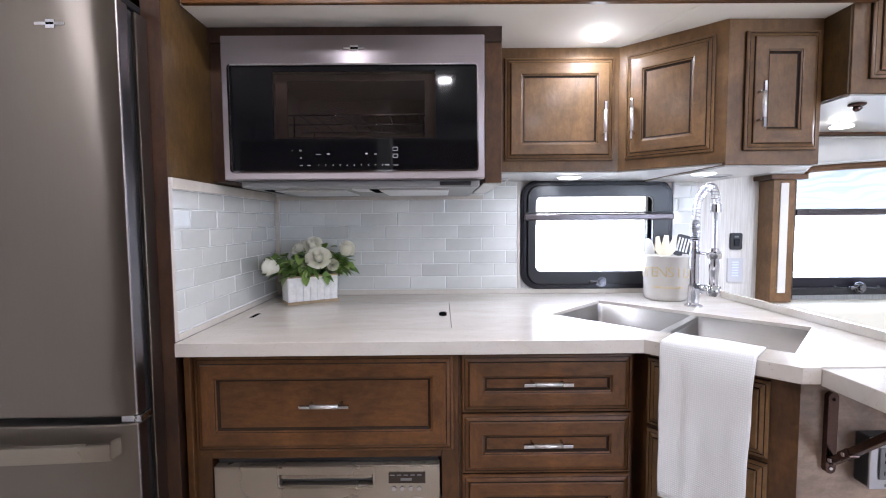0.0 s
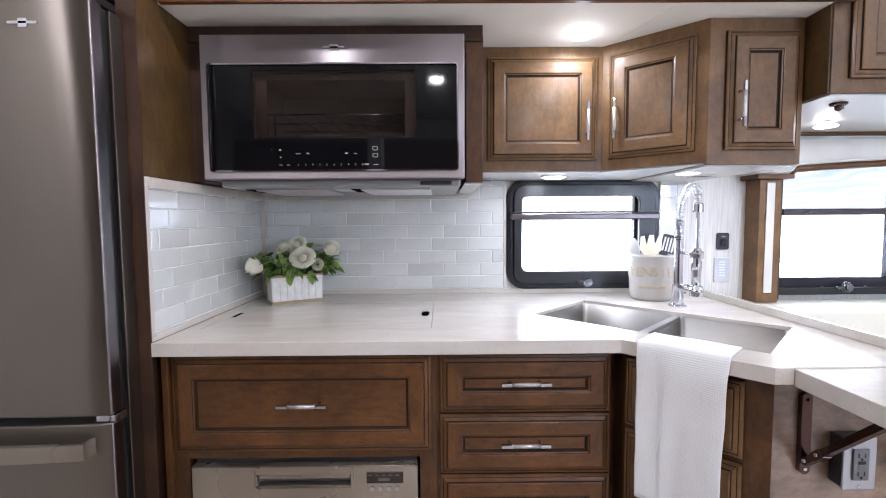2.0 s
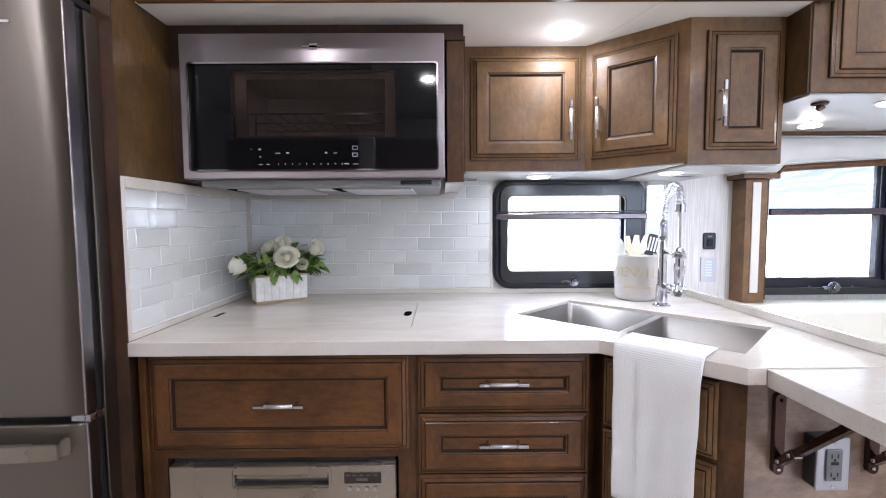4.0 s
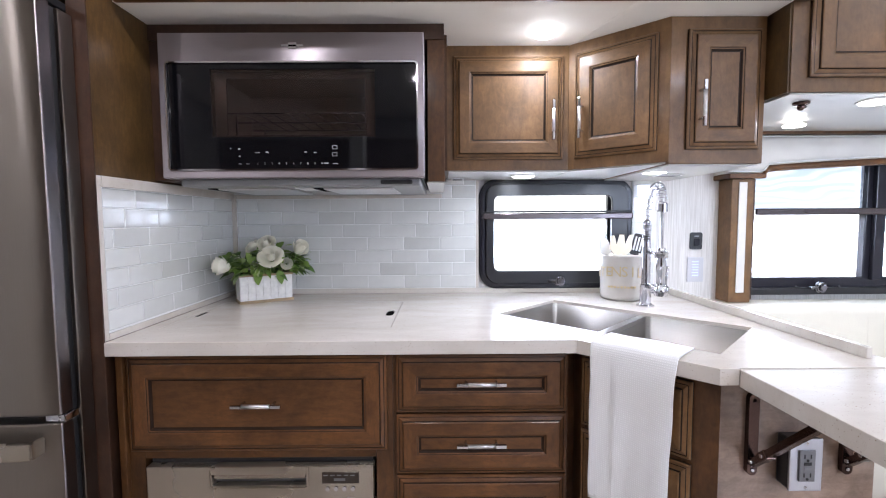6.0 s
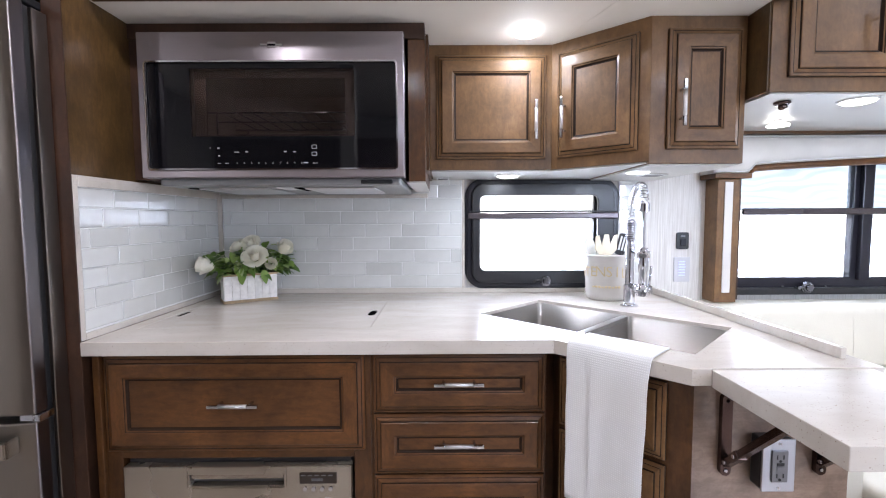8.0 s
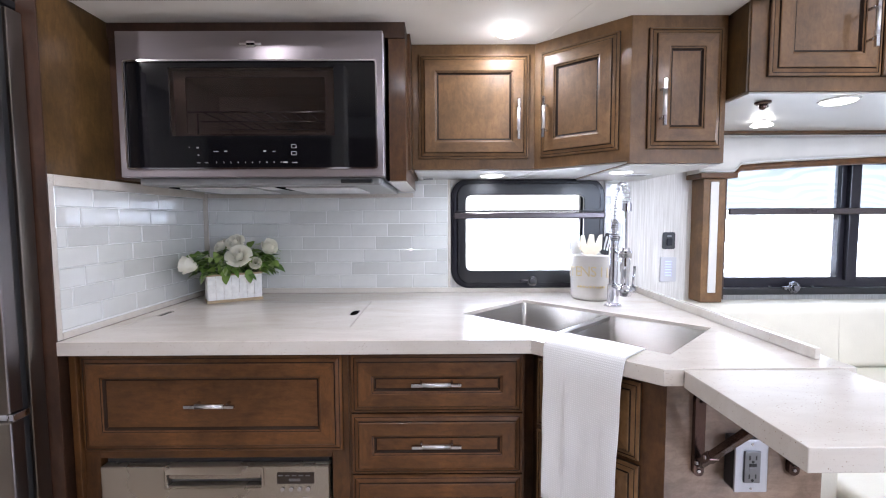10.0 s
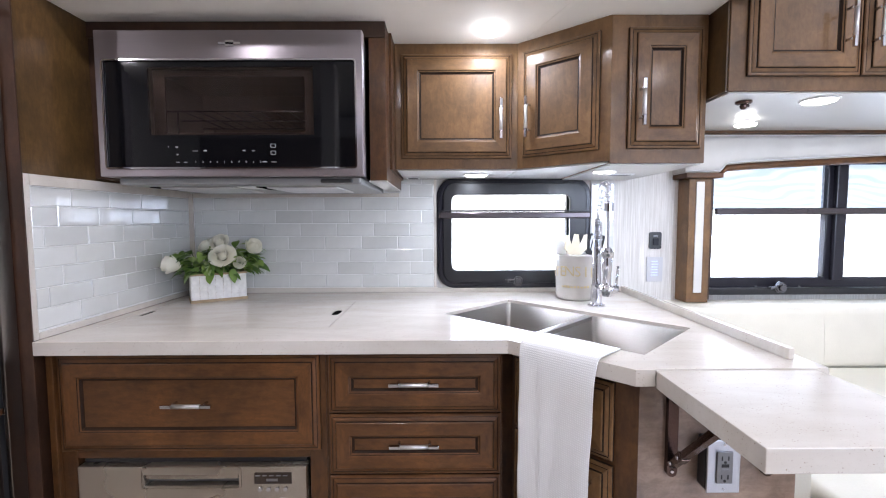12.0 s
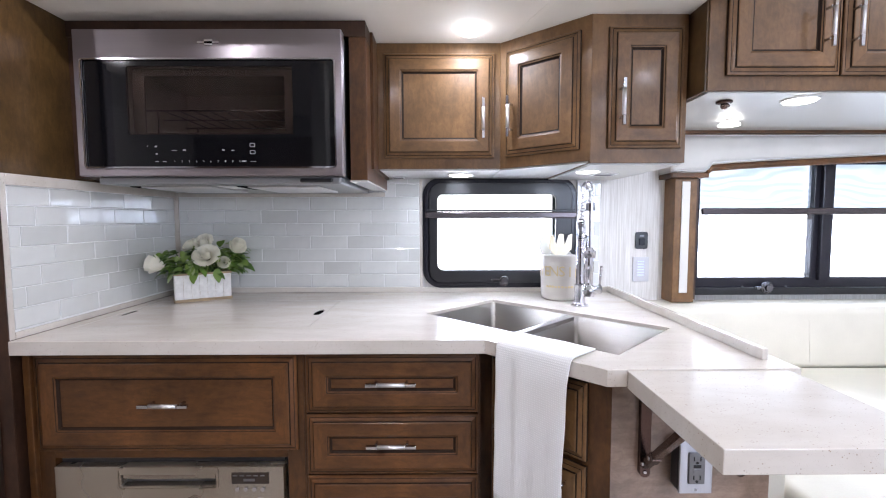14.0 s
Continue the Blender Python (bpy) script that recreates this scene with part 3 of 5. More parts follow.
# ---- cabinets ----
def base_cabinets():
    c = root("base_cabinet", (-0.29, 1.5, 0), "brown maple base cabinet with one wide drawer over a dishwasher", "cabinet", "base cabinets")
    part("side_board", boxes((-0.650, -0.592, 1.187, 1.86, 0, 0.8825), bev=0.001), WOOD_FACE, c)
    part("side_board", boxes((0.030, 0.076, 1.187, 1.86, 0, 0.8825), bev=0.001), WOOD_FACE, c)
    part("cross_rail", boxes((-0.5915, 0.0295, 1.187, 1.86, 0.590, 0.8825), bev=0.001), WOOD_H, c)
    part("filler", boxes((-0.650, -0.632, 1.172, 1.1865, 0, 0.874), bev=0.002), WOOD_FACE, c)
    d = cabinet_front("drawer", 0.688, 0.260, pose(-0.626, 1.187, 0.6135), c, True)
    pull(d, pose(-0.276, 1.1780, 0.747))
    c = root("base_cabinet", (0.32, 1.5, 0), "brown maple base cabinet with a stack of drawers", "cabinet", "base cabinets")
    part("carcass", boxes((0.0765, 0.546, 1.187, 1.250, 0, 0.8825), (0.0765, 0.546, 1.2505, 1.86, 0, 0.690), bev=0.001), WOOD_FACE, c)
    for z0, z1 in ((0.7155, 0.873), (0.547, 0.712), (0.379, 0.5435), (0.21, 0.3755)):
        d = cabinet_front("drawer", 0.455, z1 - z0, pose(0.085, 1.187, z0), c, True)
        pull(d, pose(0.311, 1.1780, (z0 + z1) / 2 + 0.006))
    # corner unit whose front stands at 45 degrees
    c = root("corner_cabinet", (0.85, 1.4, 0), "brown maple corner sink cabinet with small drawer and door fronts", "cabinet", "base cabinets")
    ring = [(0.5465, 1.262), (0.585, 1.262), (0.585, 1.1645), (0.8025, 0.947), (0.8025, 0.976), (1.155, 0.976), (1.155, 1.86), (0.5465, 1.86)]
    bm = bmesh.new()
    lo, hi = ([bm.verts.new((x, y, z)) for x, y in ring] for z in (0, 0.8825))
    for i in range(6):
        bm.faces.new((lo[i], lo[i + 1], hi[i + 1], hi[i]))
    part("carcass", bm, WOOD_FACE, c)
    d = pose(0.5625, 1.187, 0, 0, 0, -45)
    for z0, z1, name in ((0.690, 0.868, "drawer"), (0.20, 0.678, "door")):
        f = cabinet_front(name, 0.262, z1 - z0, d @ pose(0.026, 0, z0), c)
        if name == "door":
            pull(f, d @ pose(0.242, -0.012, 0.588) @ pose(0, 0, 0, 0, 90, 0))
    # peninsula end
    p = whole("peninsula_panel", boxes((0.8035, 1.156, 0.962, 0.9755, 0, 0.872), bev=0.001), PANEL, "glossy brown laminate end panel of the peninsula", "panel")
    return p


def upper_cabinets():
    z0, z1 = 1.396, 1.8105
    a, b = (0.644, 1.556), (0.878, 1.345)
    c = root("wall_cabinet", (0.43, 1.7, z0), "brown maple wall cabinet with one framed door", "cabinet", "wall cabinets")
    part("carcass", boxes((0.230, 0.6435, 1.556, 1.884, z0, z1), bev=0.001), WOOD_V, c)
    part("bottom", boxes((0.236, 0.642, 1.566, 1.884, z0 - 0.005, z0 - 0.0005)), UNDER, c, "pale gloss underside")
    d = cabinet_front("door", 0.371, 0.343, pose(0.252, 1.556, 1.431), c)
    pull(d, pose(0.582, 1.540, 1.555) @ pose(0, 0, 0, 0, 90, 0))
    c = root("corner_wall_cabinet", (0.85, 1.6, z0), "brown maple corner wall cabinet with a slanted door", "cabinet", "wall cabinets")
    ring = [a, b, (b[0], 1.884), (a[0], 1.884)]
    part("carcass", slab(ring, [], z0, z1), WOOD_V, c)
    part("bottom", slab([(a[0] + 0.002, a[1] + 0.012), (b[0] - 0.001, b[1] + 0.012), (b[0] - 0.001, 1.884), (a[0] + 0.002, 1.884)], [], z0 - 0.005, z0 - 0.0005), UNDER, c, "pale gloss underside")
    ang = math.degrees(math.atan2(b[1] - a[1], b[0] - a[0]))
    m = pose(*a, 0, 0, 0, ang)
    d = cabinet_front("door", 0.260, 0.343, m @ pose(0.024, 0, 1.431), c)
    pull(d, m @ pose(0.058, -0.016, 1.555) @ pose(0, 0, 0, 0, 90, 0))
    c = root("wall_cabinet", (1.02, 1.6, z0), "narrow brown maple wall cabinet with one framed door", "cabinet", "wall cabinets")
    part("carcass", boxes((b[0] + 0.0005, 1.156, 1.345, 1.884, z0 - 0.007, z1), bev=0.001), WOOD_V, c)
    part("bottom", boxes((b[0] + 0.006, 1.150, 1.355, 1.884, z0 - 0.012, z0 - 0.0075)), UNDER, c, "pale gloss underside")
    d = cabinet_front("door", 0.214, 0.343, pose(0.926, 1.345, 1.430), c)
    pull(d, pose(0.957, 1.3285, 1.554) @ pose(0, 0, 0, 0, 90, 0))
    # the deeper cabinet over the seat
    z0 = 1.572
    c = root("overhead_cabinet", (2.0, 1.5, z0), "deep brown maple overhead cabinet with paired doors over the seat", "cabinet", "wall cabinets")
    part("carcass", boxes((1.166, RIGHT_END - 0.001, 1.262, 1.90, z0, HIGH - 0.002), bev=0.001), WOOD_V, c)
    part("bottom", boxes((1.172, RIGHT_END - 0.002, 1.270, 1.90, z0 - 0.005, z0 - 0.0005)), UNDER, c, "pale gloss underside")
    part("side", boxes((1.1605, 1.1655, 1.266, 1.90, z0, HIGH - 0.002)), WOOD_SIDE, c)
    for x, hx in ((1.212, 0.252), (1.520, 0.018), (1.86, 0.252), (2.168, 0.018)):
        d = cabinet_front("door", 0.303, 0.44, pose(x, 1.262, 1.610), c)
        pull(d, pose(x + hx, 1.245, 1.737) @ pose(0, 0, 0, 0, 90, 0))


def counter():
    s = math.sqrt(0.5)

    def skew(u, v):
        """Place from the way along the slanted front and the way in from the corner."""
        return ((u + v) * s, (v - u) * s)

    hole = [skew(-0.757, 1.314), skew(-0.123, 1.314), skew(-0.123, 1.660), skew(-0.757, 1.660)]
    cover = [(-0.606, 1.290), (0.062, 1.290), (0.062, 1.695), (-0.606, 1.695)]
    outer = [(LEFT + 0.006, 1.143), (0.554, 1.143), (0.780, 0.917), (0.8205, 0.917), (0.8205, 0.922), (1.181, 0.922), (1.181, BACK), (LEFT + 0.006, BACK)]
    ob = whole("countertop", slab(outer, [hole, cover], TOP - 0.036, TOP), QUARTZ, "cream speckled quartz countertop with an angled front", "countertop")
    bevelled(ob, 0.0015)
    notch = [(0.052, 1.455), (0.054, 1.49), (0.052, 1.525), (0.042, 1.535), (0.030, 1.528), (0.026, 1.49), (0.030, 1.452), (0.042, 1.445)]
    slot = [(-0.604, 1.450), (-0.604, 1.530), (-0.584, 1.530), (-0.584, 1.450)]
    g = 0.0012
    inner = [(-0.606 + g, 1.2905), (0.062 - g, 1.2905), (0.062 - g, 1.6945), (-0.606 + g, 1.6945)]
    cov = whole("cooktop_cover", slab(inner, [[(x - 0.0030, y) for x, y in notch], [(x + 0.004, y) for x, y in slot]], TOP - 0.010, TOP - 0.0004), QUARTZ, "flush speckled quartz cover over the cooktop, with finger notches", "cooktop cover")
    for k, loop in enumerate((notch, slot)):
        dx = -0.003 if k == 0 else 0.004
        cx, cy = sum(p[0] for p in loop) / len(loop), sum(p[1] for p in loop) / len(loop)
        # A solid black plug paints the shade inside the notch.
        part("recess_shade", slab([(cx + dx + (x - cx) * 0.97, cy + (y - cy) * 0.985) for x, y in loop], [], TOP - 0.0095, TOP - 0.0030), HOLE_SHADE, cov, "black plug painting the shade of a finger recess")
    whole("cooktop", boxes((-0.600, 0.056, 1.297, 1.688, TOP - 0.060, TOP - 0.030)), BLACK, "black cooktop hidden under its cover", "cooktop")
    whole("counter_leaf", boxes((0.8225, 1.155, 0.612, 0.9205, TOP - 0.040, TOP - 0.003), bev=0.0015), QUARTZ, "raised hinged speckled quartz counter leaf", "countertop")
    whole("counter_ledge", boxes((1.137, 1.1505, 0.975, BACK - 0.012, TOP, TOP + 0.0255), bev=0.002), QUARTZ, "low speckled quartz ledge along the counter end", "ledge")
    # the double basin hung under the cut-out
    sk = root("sink", (*skew(-0.44, 1.5), TOP - 0.2), "double-bowl brushed stainless undermount sink", "sink")
    m = Matrix(((s, s, 0, 0), (-s, s, 0, 0), (0, 0, 1, 0), (0, 0, 0, 1)))
    for u0, u1 in ((-0.755, -0.432), (-0.412, -0.125)):
        bm = bmesh.new()
        v0, v1, zt, zb, r = 1.316, 1.658, TOP - 0.0105, TOP - 0.205, 0.016
        loops = []
        for inset, z in ((0, zt), (0.003, zb + 0.03), (0.010, zb + 0.010), (0.030, zb)):
            loops.append([bm.verts.new((x, y, z)) for x, y in rounded(u0 + inset, u1 - inset, v0 + inset, v1 - inset, r - inset * 0.5, 6)])
        for p, q in zip(loops, loops[1:]):
            k = len(p)
            for i in range(k):
                bm.faces.new((p[i], p[(i + 1) % k], q[(i + 1) % k], q[i])).smooth = True
        bm.faces.new(loops[-1])
        basin = part("basin", bm, STEEL_SINK, sk, "", m)
        so = basin.modifiers.new("wall", "SOLIDIFY")
        so.thickness, so.offset = 0.0010, 1
        dr = bmesh.new()
        lathe(dr, [(0.045, zb + 0.003), (0.038, zb + 0.001), (0.020, zb - 0.004), (0.0005, zb - 0.004)], (u0 + u1) / 2, 1.52, 28)
        part("drain", dr, CHROME, sk, "", m)
    part("divider", boxes((-0.4335, -0.4105, 1.3165, 1.6575, TOP - 0.024, TOP - 0.0105), bev=0.002), STEEL_SINK, sk, "", m)
    return skew, m


def splash_tiles():
    """Glass tiles in a third-step bond, each one a piece, on a grouted board with quartz borders."""
    rise, z_top, gap = 0.0535, 1.3175, 0.0022
    b = root("backsplash", (0, BACK, TOP), "pale blue-white glossy glass tile backsplash with quartz borders", "backsplash")
    part("grout_bed", boxes((LEFT + 0.001, 0.364, BACK - 0.0012, BACK + 0.0098, TOP, 1.395), (1.009, 1.105, BACK - 0.0012, BACK + 0.0098, TOP, 1.395), (0.364, 1.009, BACK - 0.0012, BACK + 0.0098, TOP, 0.936)), GROUT, b)
    part("side_bed", boxes((LEFT - 0.012, LEFT + 0.0012, 1.152, BACK - 0.0014, TOP + 0.0005, 1.345)), GROUT, b)
    part("border", boxes((LEFT + 0.020, 0.366, BACK - 0.006, BACK - 0.0014, TOP + 0.0005, TOP + 0.022), (0.366, 1.142, BACK - 0.006, BACK - 0.0014, TOP + 0.0005, TOP + 0.0205), (LEFT + 0.020, 0.212, BACK - 0.005, BACK - 0.0014, 1.318, 1.336), (0.354, 0.3655, BACK - 0.005, BACK - 0.0014, TOP + 0.022, 1.39), bev=0.0015), QUARTZ, b)
    part("border", boxes((LEFT + 0.0014, LEFT + 0.007, 1.165, BACK - 0.007, TOP + 0.0005, TOP + 0.018), (LEFT - 0.012, LEFT + 0.006, 1.150, 1.166, TOP + 0.0005, 1.345), (LEFT + 0.0014, LEFT + 0.007, 1.167, BACK - 0.001, 1.316, 1.345), (LEFT + 0.0014, LEFT + 0.0195, BACK - 0.009, BACK - 0.0014, TOP + 0.0005, 1.335), bev=0.0015), QUARTZ, b)
    shared = {}

    def piece(w, h, m):
        key = (round(w, 4), round(h, 4))
        if key not in shared:
            bm = bmesh.new()
            vs = []
            for inset, y in ((0, 0.003), (0, -0.0015), (0.0012, -0.0027), (0.0024, -0.003)):
                vs.append([bm.verts.new((x, y, z)) for x, z in ((inset, inset), (w - inset, inset), (w - inset, h - inset), (inset, h - inset))])
            for p, q in zip(vs, vs[1:]):
                for i in range(4):
                    bm.faces.new((p[i], p[(i + 1) % 4], q[(i + 1) % 4], q[i]))
            bm.faces.new(vs[-1])
            bmesh.ops.recalc_face_normals(bm, faces=bm.faces)
            me = bpy.data.meshes.new("tile")
            bm.to_mesh(me)
            bm.free()
            me.materials.append(TILE)
            shared[key] = me
        ob = new("tile", shared[key])
        ob.matrix_basis = m
        under(ob, b)

    def course(a0, a1, z0, z1, start, length, place):
        x = start
        while x > a0:
            x -= length
        while x < a1:
            p, q = max(x, a0), min(x + length, a1)
            if q - p > 0.008:
                tilt = pose(0, 0, 0, random.uniform(-0.35, 0.35), 0, random.uniform(-0.45, 0.45))
                piece(q - p - gap, z1 - z0 - gap, place(p + gap / 2, z0 + gap / 2) @ tilt)
            x += length

    for r in range(-2, 7):
        z1 = z_top - rise * r
        z0 = z1 - rise
        if r == 6:
            z0 = TOP + 0.0225
        z1 = min(z1, 1.394)
        if r >= 0:
            course(LEFT + 0.0205, 0.353, z0, z1, -0.100 - 0.0505 * r, 0.152, lambda x, z: pose(x, BACK, z))
            course(1.1675, BACK - 0.0095, z0, z1 - (0.002 if r == 0 else 0), 1.294 - 0.0466 * r, 0.146, lambda y, z: pose(LEFT, y, z, 0, 0, 90))
        else:
            course(0.2125, 0.353, z0, z1, -0.100 - 0.0505 * r, 0.152, lambda x, z: pose(x, BACK, z))
        course(1.010, 1.105, z0, z1, 1.03 - 0.0505 * r, 0.152, lambda x, z: pose(x, BACK, z))


# ---- appliances ----
def refrigerator():
    f = root("refrigerator", (-1.14, 1.4, 0), "brushed stainless french-door refrigerator with a freezer drawer", "refrigerator")
    part("body", boxes((-1.598, -0.712, 1.118, 1.86, 0.05, 1.725), bev=0.004), STEEL_V, f)
    part("kick_plate", boxes((-1.58, -0.73, 1.13, 1.20, 0.0, 0.048)), BLACK, f)

    def front(name, x0, x1, z0, z1):
        bm = bmesh.new()
        prof = []
        k = 16
        for i in range(k + 1):
            u = i / k
            prof.append((x0 + (x1 - x0) * u, 1.047 - 0.008 * (1 - abs(2 * u - 1) ** 2.6)))
        prof = [(x0, 1.088), (x0, 1.052)] + prof[1:-1] + [(x1, 1.052), (x1, 1.088)]
        lo, hi = ([bm.verts.new((x, y, z)) for x, y in prof] for z in (z0, z1))
        for i in range(len(prof) - 1):
            bm.faces.new((lo[i], lo[i + 1], hi[i + 1], hi[i]))
        bm.faces.new((lo[-1], lo[0], hi[0], hi[-1]))
        bm.faces.new(lo)
        bm.faces.new(hi)
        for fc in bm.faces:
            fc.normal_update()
            # Sideways faces take the steel copy with shade painted in.
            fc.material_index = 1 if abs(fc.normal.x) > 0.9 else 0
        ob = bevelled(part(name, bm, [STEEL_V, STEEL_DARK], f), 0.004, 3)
        smooth(ob, 30)
        return ob

    right = front("door", -1.142, -0.692, 0.772, 1.735)
    front("door", -1.594, -1.147, 0.772, 1.735)
    dr = front("freezer_drawer", -1.594, -0.692, 0.10, 0.752)
    # curved bar across the freezer drawer
    bm = bmesh.new()
    rows = []
    for i in range(25):
        u = i / 24
        x = -1.55 + 0.82 * u
        out = 0.988 + 0.020 * abs(2 * u - 1) ** 2.5
        rows.append([bm.verts.new(p) for p in ((x, out, 0.684), (x, out, 0.722), (x, out + 0.012, 0.724), (x, out + 0.012, 0.682))])
    for a, b in zip(rows, rows[1:]):
        for i in range(4):
            bm.faces.new((a[i], a[(i + 1) % 4], b[(i + 1) % 4], b[i]))
    bm.faces.new(rows[0]), bm.faces.new(rows[-1])
    for x0, x1 in ((-1.552, -1.540), (-0.740, -0.7285)):
        box(bm, x0, x1, 1.009, 1.046, 0.684, 0.722, 0.002)
    bevelled(part("handle", bm, STEEL_DW, dr, "curved steel bar handle"), 0.002)
    for x in (-1.20, -1.085):
        h = bmesh.new()
        tube(h, [(x, 1.045, 0.86), (x, 1.0, 0.87), (x, 0.985, 0.92), (x, 0.982, 1.25), (x, 0.985, 1.58), (x, 1.0, 1.63), (x, 1.045, 1.64)], 0.011, 12)
        part("handle", h, STEEL_H, f)
    hg = boxes((-0.735, -0.686, 1.055, 1.098, 0.753, 0.771), bev=0.003)
    cyl(hg, (-0.700, 1.060, 0.753), (-0.700, 1.060, 0.771), 0.006, seg=14)
    part("hinge", hg, CHROME, f, "bright metal hinge")
    part("hinge", boxes((-0.80, -0.70, 1.06, 1.15, 1.7365, 1.756), bev=0.004), BLACK, f)
    part("side_strip", boxes((-0.6940, -0.6835, 1.099, 1.140, 0.05, 1.725), bev=0.002), STEEL_V, f, "pale steel edge strip")
    part("gasket", boxes((-1.59, -0.7005, 1.0885, 1.1175, 0.10, 1.73)), GREY_METAL, f)
    # the maker's mark as a plain small badge
    bd = boxes((-0.866, -0.800, 1.0372, 1.0415, 1.669, 1.676), (-0.842, -0.822, 1.0372, 1.0415, 1.662, 1.682), bev=0.001)
    part("badge", bd, CHROME, right, "small chrome badge")


def fridge_surround():
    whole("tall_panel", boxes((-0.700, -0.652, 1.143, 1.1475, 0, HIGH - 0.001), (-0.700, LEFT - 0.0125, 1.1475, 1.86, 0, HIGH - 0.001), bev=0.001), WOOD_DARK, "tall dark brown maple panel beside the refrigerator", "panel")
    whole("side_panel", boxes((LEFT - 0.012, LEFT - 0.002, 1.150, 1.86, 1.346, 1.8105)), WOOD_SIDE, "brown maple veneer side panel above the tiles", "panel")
    whole("fridge_header", boxes((-1.745, -0.701, 1.16, 1.86, 1.79, HIGH - 0.001), bev=0.002), WOOD_H, "brown maple header over the refrigerator", "panel")


def microwave():
    c = root("microwave_surround", (-0.22, 1.6, 1.35), "brown maple surround framing the microwave", "cabinet", "wall cabinets")
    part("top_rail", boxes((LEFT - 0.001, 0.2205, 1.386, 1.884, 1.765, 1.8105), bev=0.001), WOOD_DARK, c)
    part("underside", boxes((0.165, 0.2195, 1.396, 1.884, 1.3405, 1.3445)), UNDER, c, "pale laminate underside")
    part("side_board", boxes((0.170, 0.2205, 1.392, 1.884, 1.345, 1.7645), bev=0.001), WOOD_FACE, c)
    part("scribe", boxes((0.2210, 0.2295, 1.470, 1.884, 1.386, 1.8105)), WOOD_FACE, c)
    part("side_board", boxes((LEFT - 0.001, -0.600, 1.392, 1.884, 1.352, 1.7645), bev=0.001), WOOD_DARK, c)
    mw = root("microwave", (-0.217, 1.6, 1.33), "stainless over-the-counter microwave with a black glass door", "microwave")
    part("body", boxes((-0.590, -0.500, 1.366, 1.88, 1.352, 1.760), (0.060, 0.155, 1.366, 1.88, 1.352, 1.760), (-0.4995, 0.0595, 1.366, 1.88, 1.352, 1.440), (-0.4995, 0.0595, 1.366, 1.88, 1.690, 1.760), (-0.4995, 0.0595, 1.72, 1.88, 1.4405, 1.6895)), BLACK, mw)
    cavity = slab([(-0.498, 1.442), (0.058, 1.442), (0.058, 1.688), (-0.498, 1.688)], [[(-0.490, 1.450), (-0.490, 1.680), (0.050, 1.680), (0.050, 1.450)]], -0.350, 0.0)
    part("cavity", cavity, LINING, mw, "", pose(0, 1.366, 0, 90))
    part("cavity_back", boxes((-0.489, 0.049, 1.700, 1.712, 1.451, 1.679)), LINING, mw)
    rack = bmesh.new()
    for k in range(9):
        tube(rack, [(-0.40 + 0.046 * k, 1.40, 1.556), (-0.40 + 0.046 * k, 1.66, 1.556)], 0.0018, 6)
    for yy in (1.40, 1.53, 1.66):
        tube(rack, [(-0.47, yy, 1.553), (0.03, yy, 1.553)], 0.0026, 8)
    for xx, yy in ((-0.42, 1.42), (-0.02, 1.42), (-0.42, 1.64), (-0.02, 1.64)):
        tube(rack, [(xx, yy, 1.4505), (xx, yy, 1.553)], 0.0026, 8)
    part("oven_rack", rack, CHROME, mw, "bright wire rack")
    plate = lathe(bmesh.new(), [(0.0005, 1.462), (0.150, 1.462), (0.163, 1.470), (0.165, 1.468), (0.152, 1.4595), (0.0005, 1.4595)], -0.22, 1.545, 40)
    part("turntable", plate, PLATE_GLASS, mw, "glass turntable")
    part("turntable_hub", cyl(bmesh.new(), (-0.22, 1.545, 1.4502), (-0.22, 1.545, 1.4593), 0.03, seg=20), BLACK, mw)
    x0, x1, z0, z1, y = -0.596, 0.162, 1.352, 1.762, 1.326
    fr = slab([(x0, z0), (x1, z0), (x1, z1), (x0, z1)], [rounded(-0.575, 0.141, 1.377, 1.679, 0.008, 4)[::-1]], 0, 0.036)
    door = part("door", fr, STEEL_H, mw, "", pose(0, y + 0.036, 0, 90))
    bevelled(door, 0.003, 3)
    lip = slab(rounded(-0.578, 0.144, 1.374, 1.682, 0.010, 5), [rounded(-0.5735, 0.1395, 1.3785, 1.6775, 0.007, 5)[::-1]], 0, 0.003)
    part("bezel", lip, CHROME, door, "bright steel bezel", pose(0, y + 0.0005, 0, 90))
    g = slab([(-0.5745, 1.3775), (0.1405, 1.3775), (0.1405, 1.6785), (-0.5745, 1.6785)], [[(-0.452, 1.470), (-0.452, 1.662), (0.020, 1.662), (0.020, 1.470)]], 0, 0.008)
    part("glass", g, BLACK_GLASS, door, "glossy black glass", pose(0, y + 0.012, 0, 90))
    lip = slab([(-0.452, 1.470), (0.020, 1.470), (0.020, 1.662), (-0.452, 1.662)], [[(-0.418, 1.480), (-0.418, 1.642), (-0.012, 1.642), (-0.012, 1.480)]], 0, 0.004)
    part("inner_frame", lip, LINING_DARK, door, "dark brown inner door frame", pose(0, y + 0.034, 0, 90))
    part("viewing_window", boxes((-0.4515, 0.0195, y + 0.0045, y + 0.0065, 1.4705, 1.6615)), SMOKED, door, "smoked viewing window")
    # print on the touch panel
    yp = y + 0.0030
    for i, ch in enumerate("1234567890"):
        lettering(ch, 0.0075, pose(-0.322 + 0.0207 * i, yp, 1.391, 90), MARK, door)
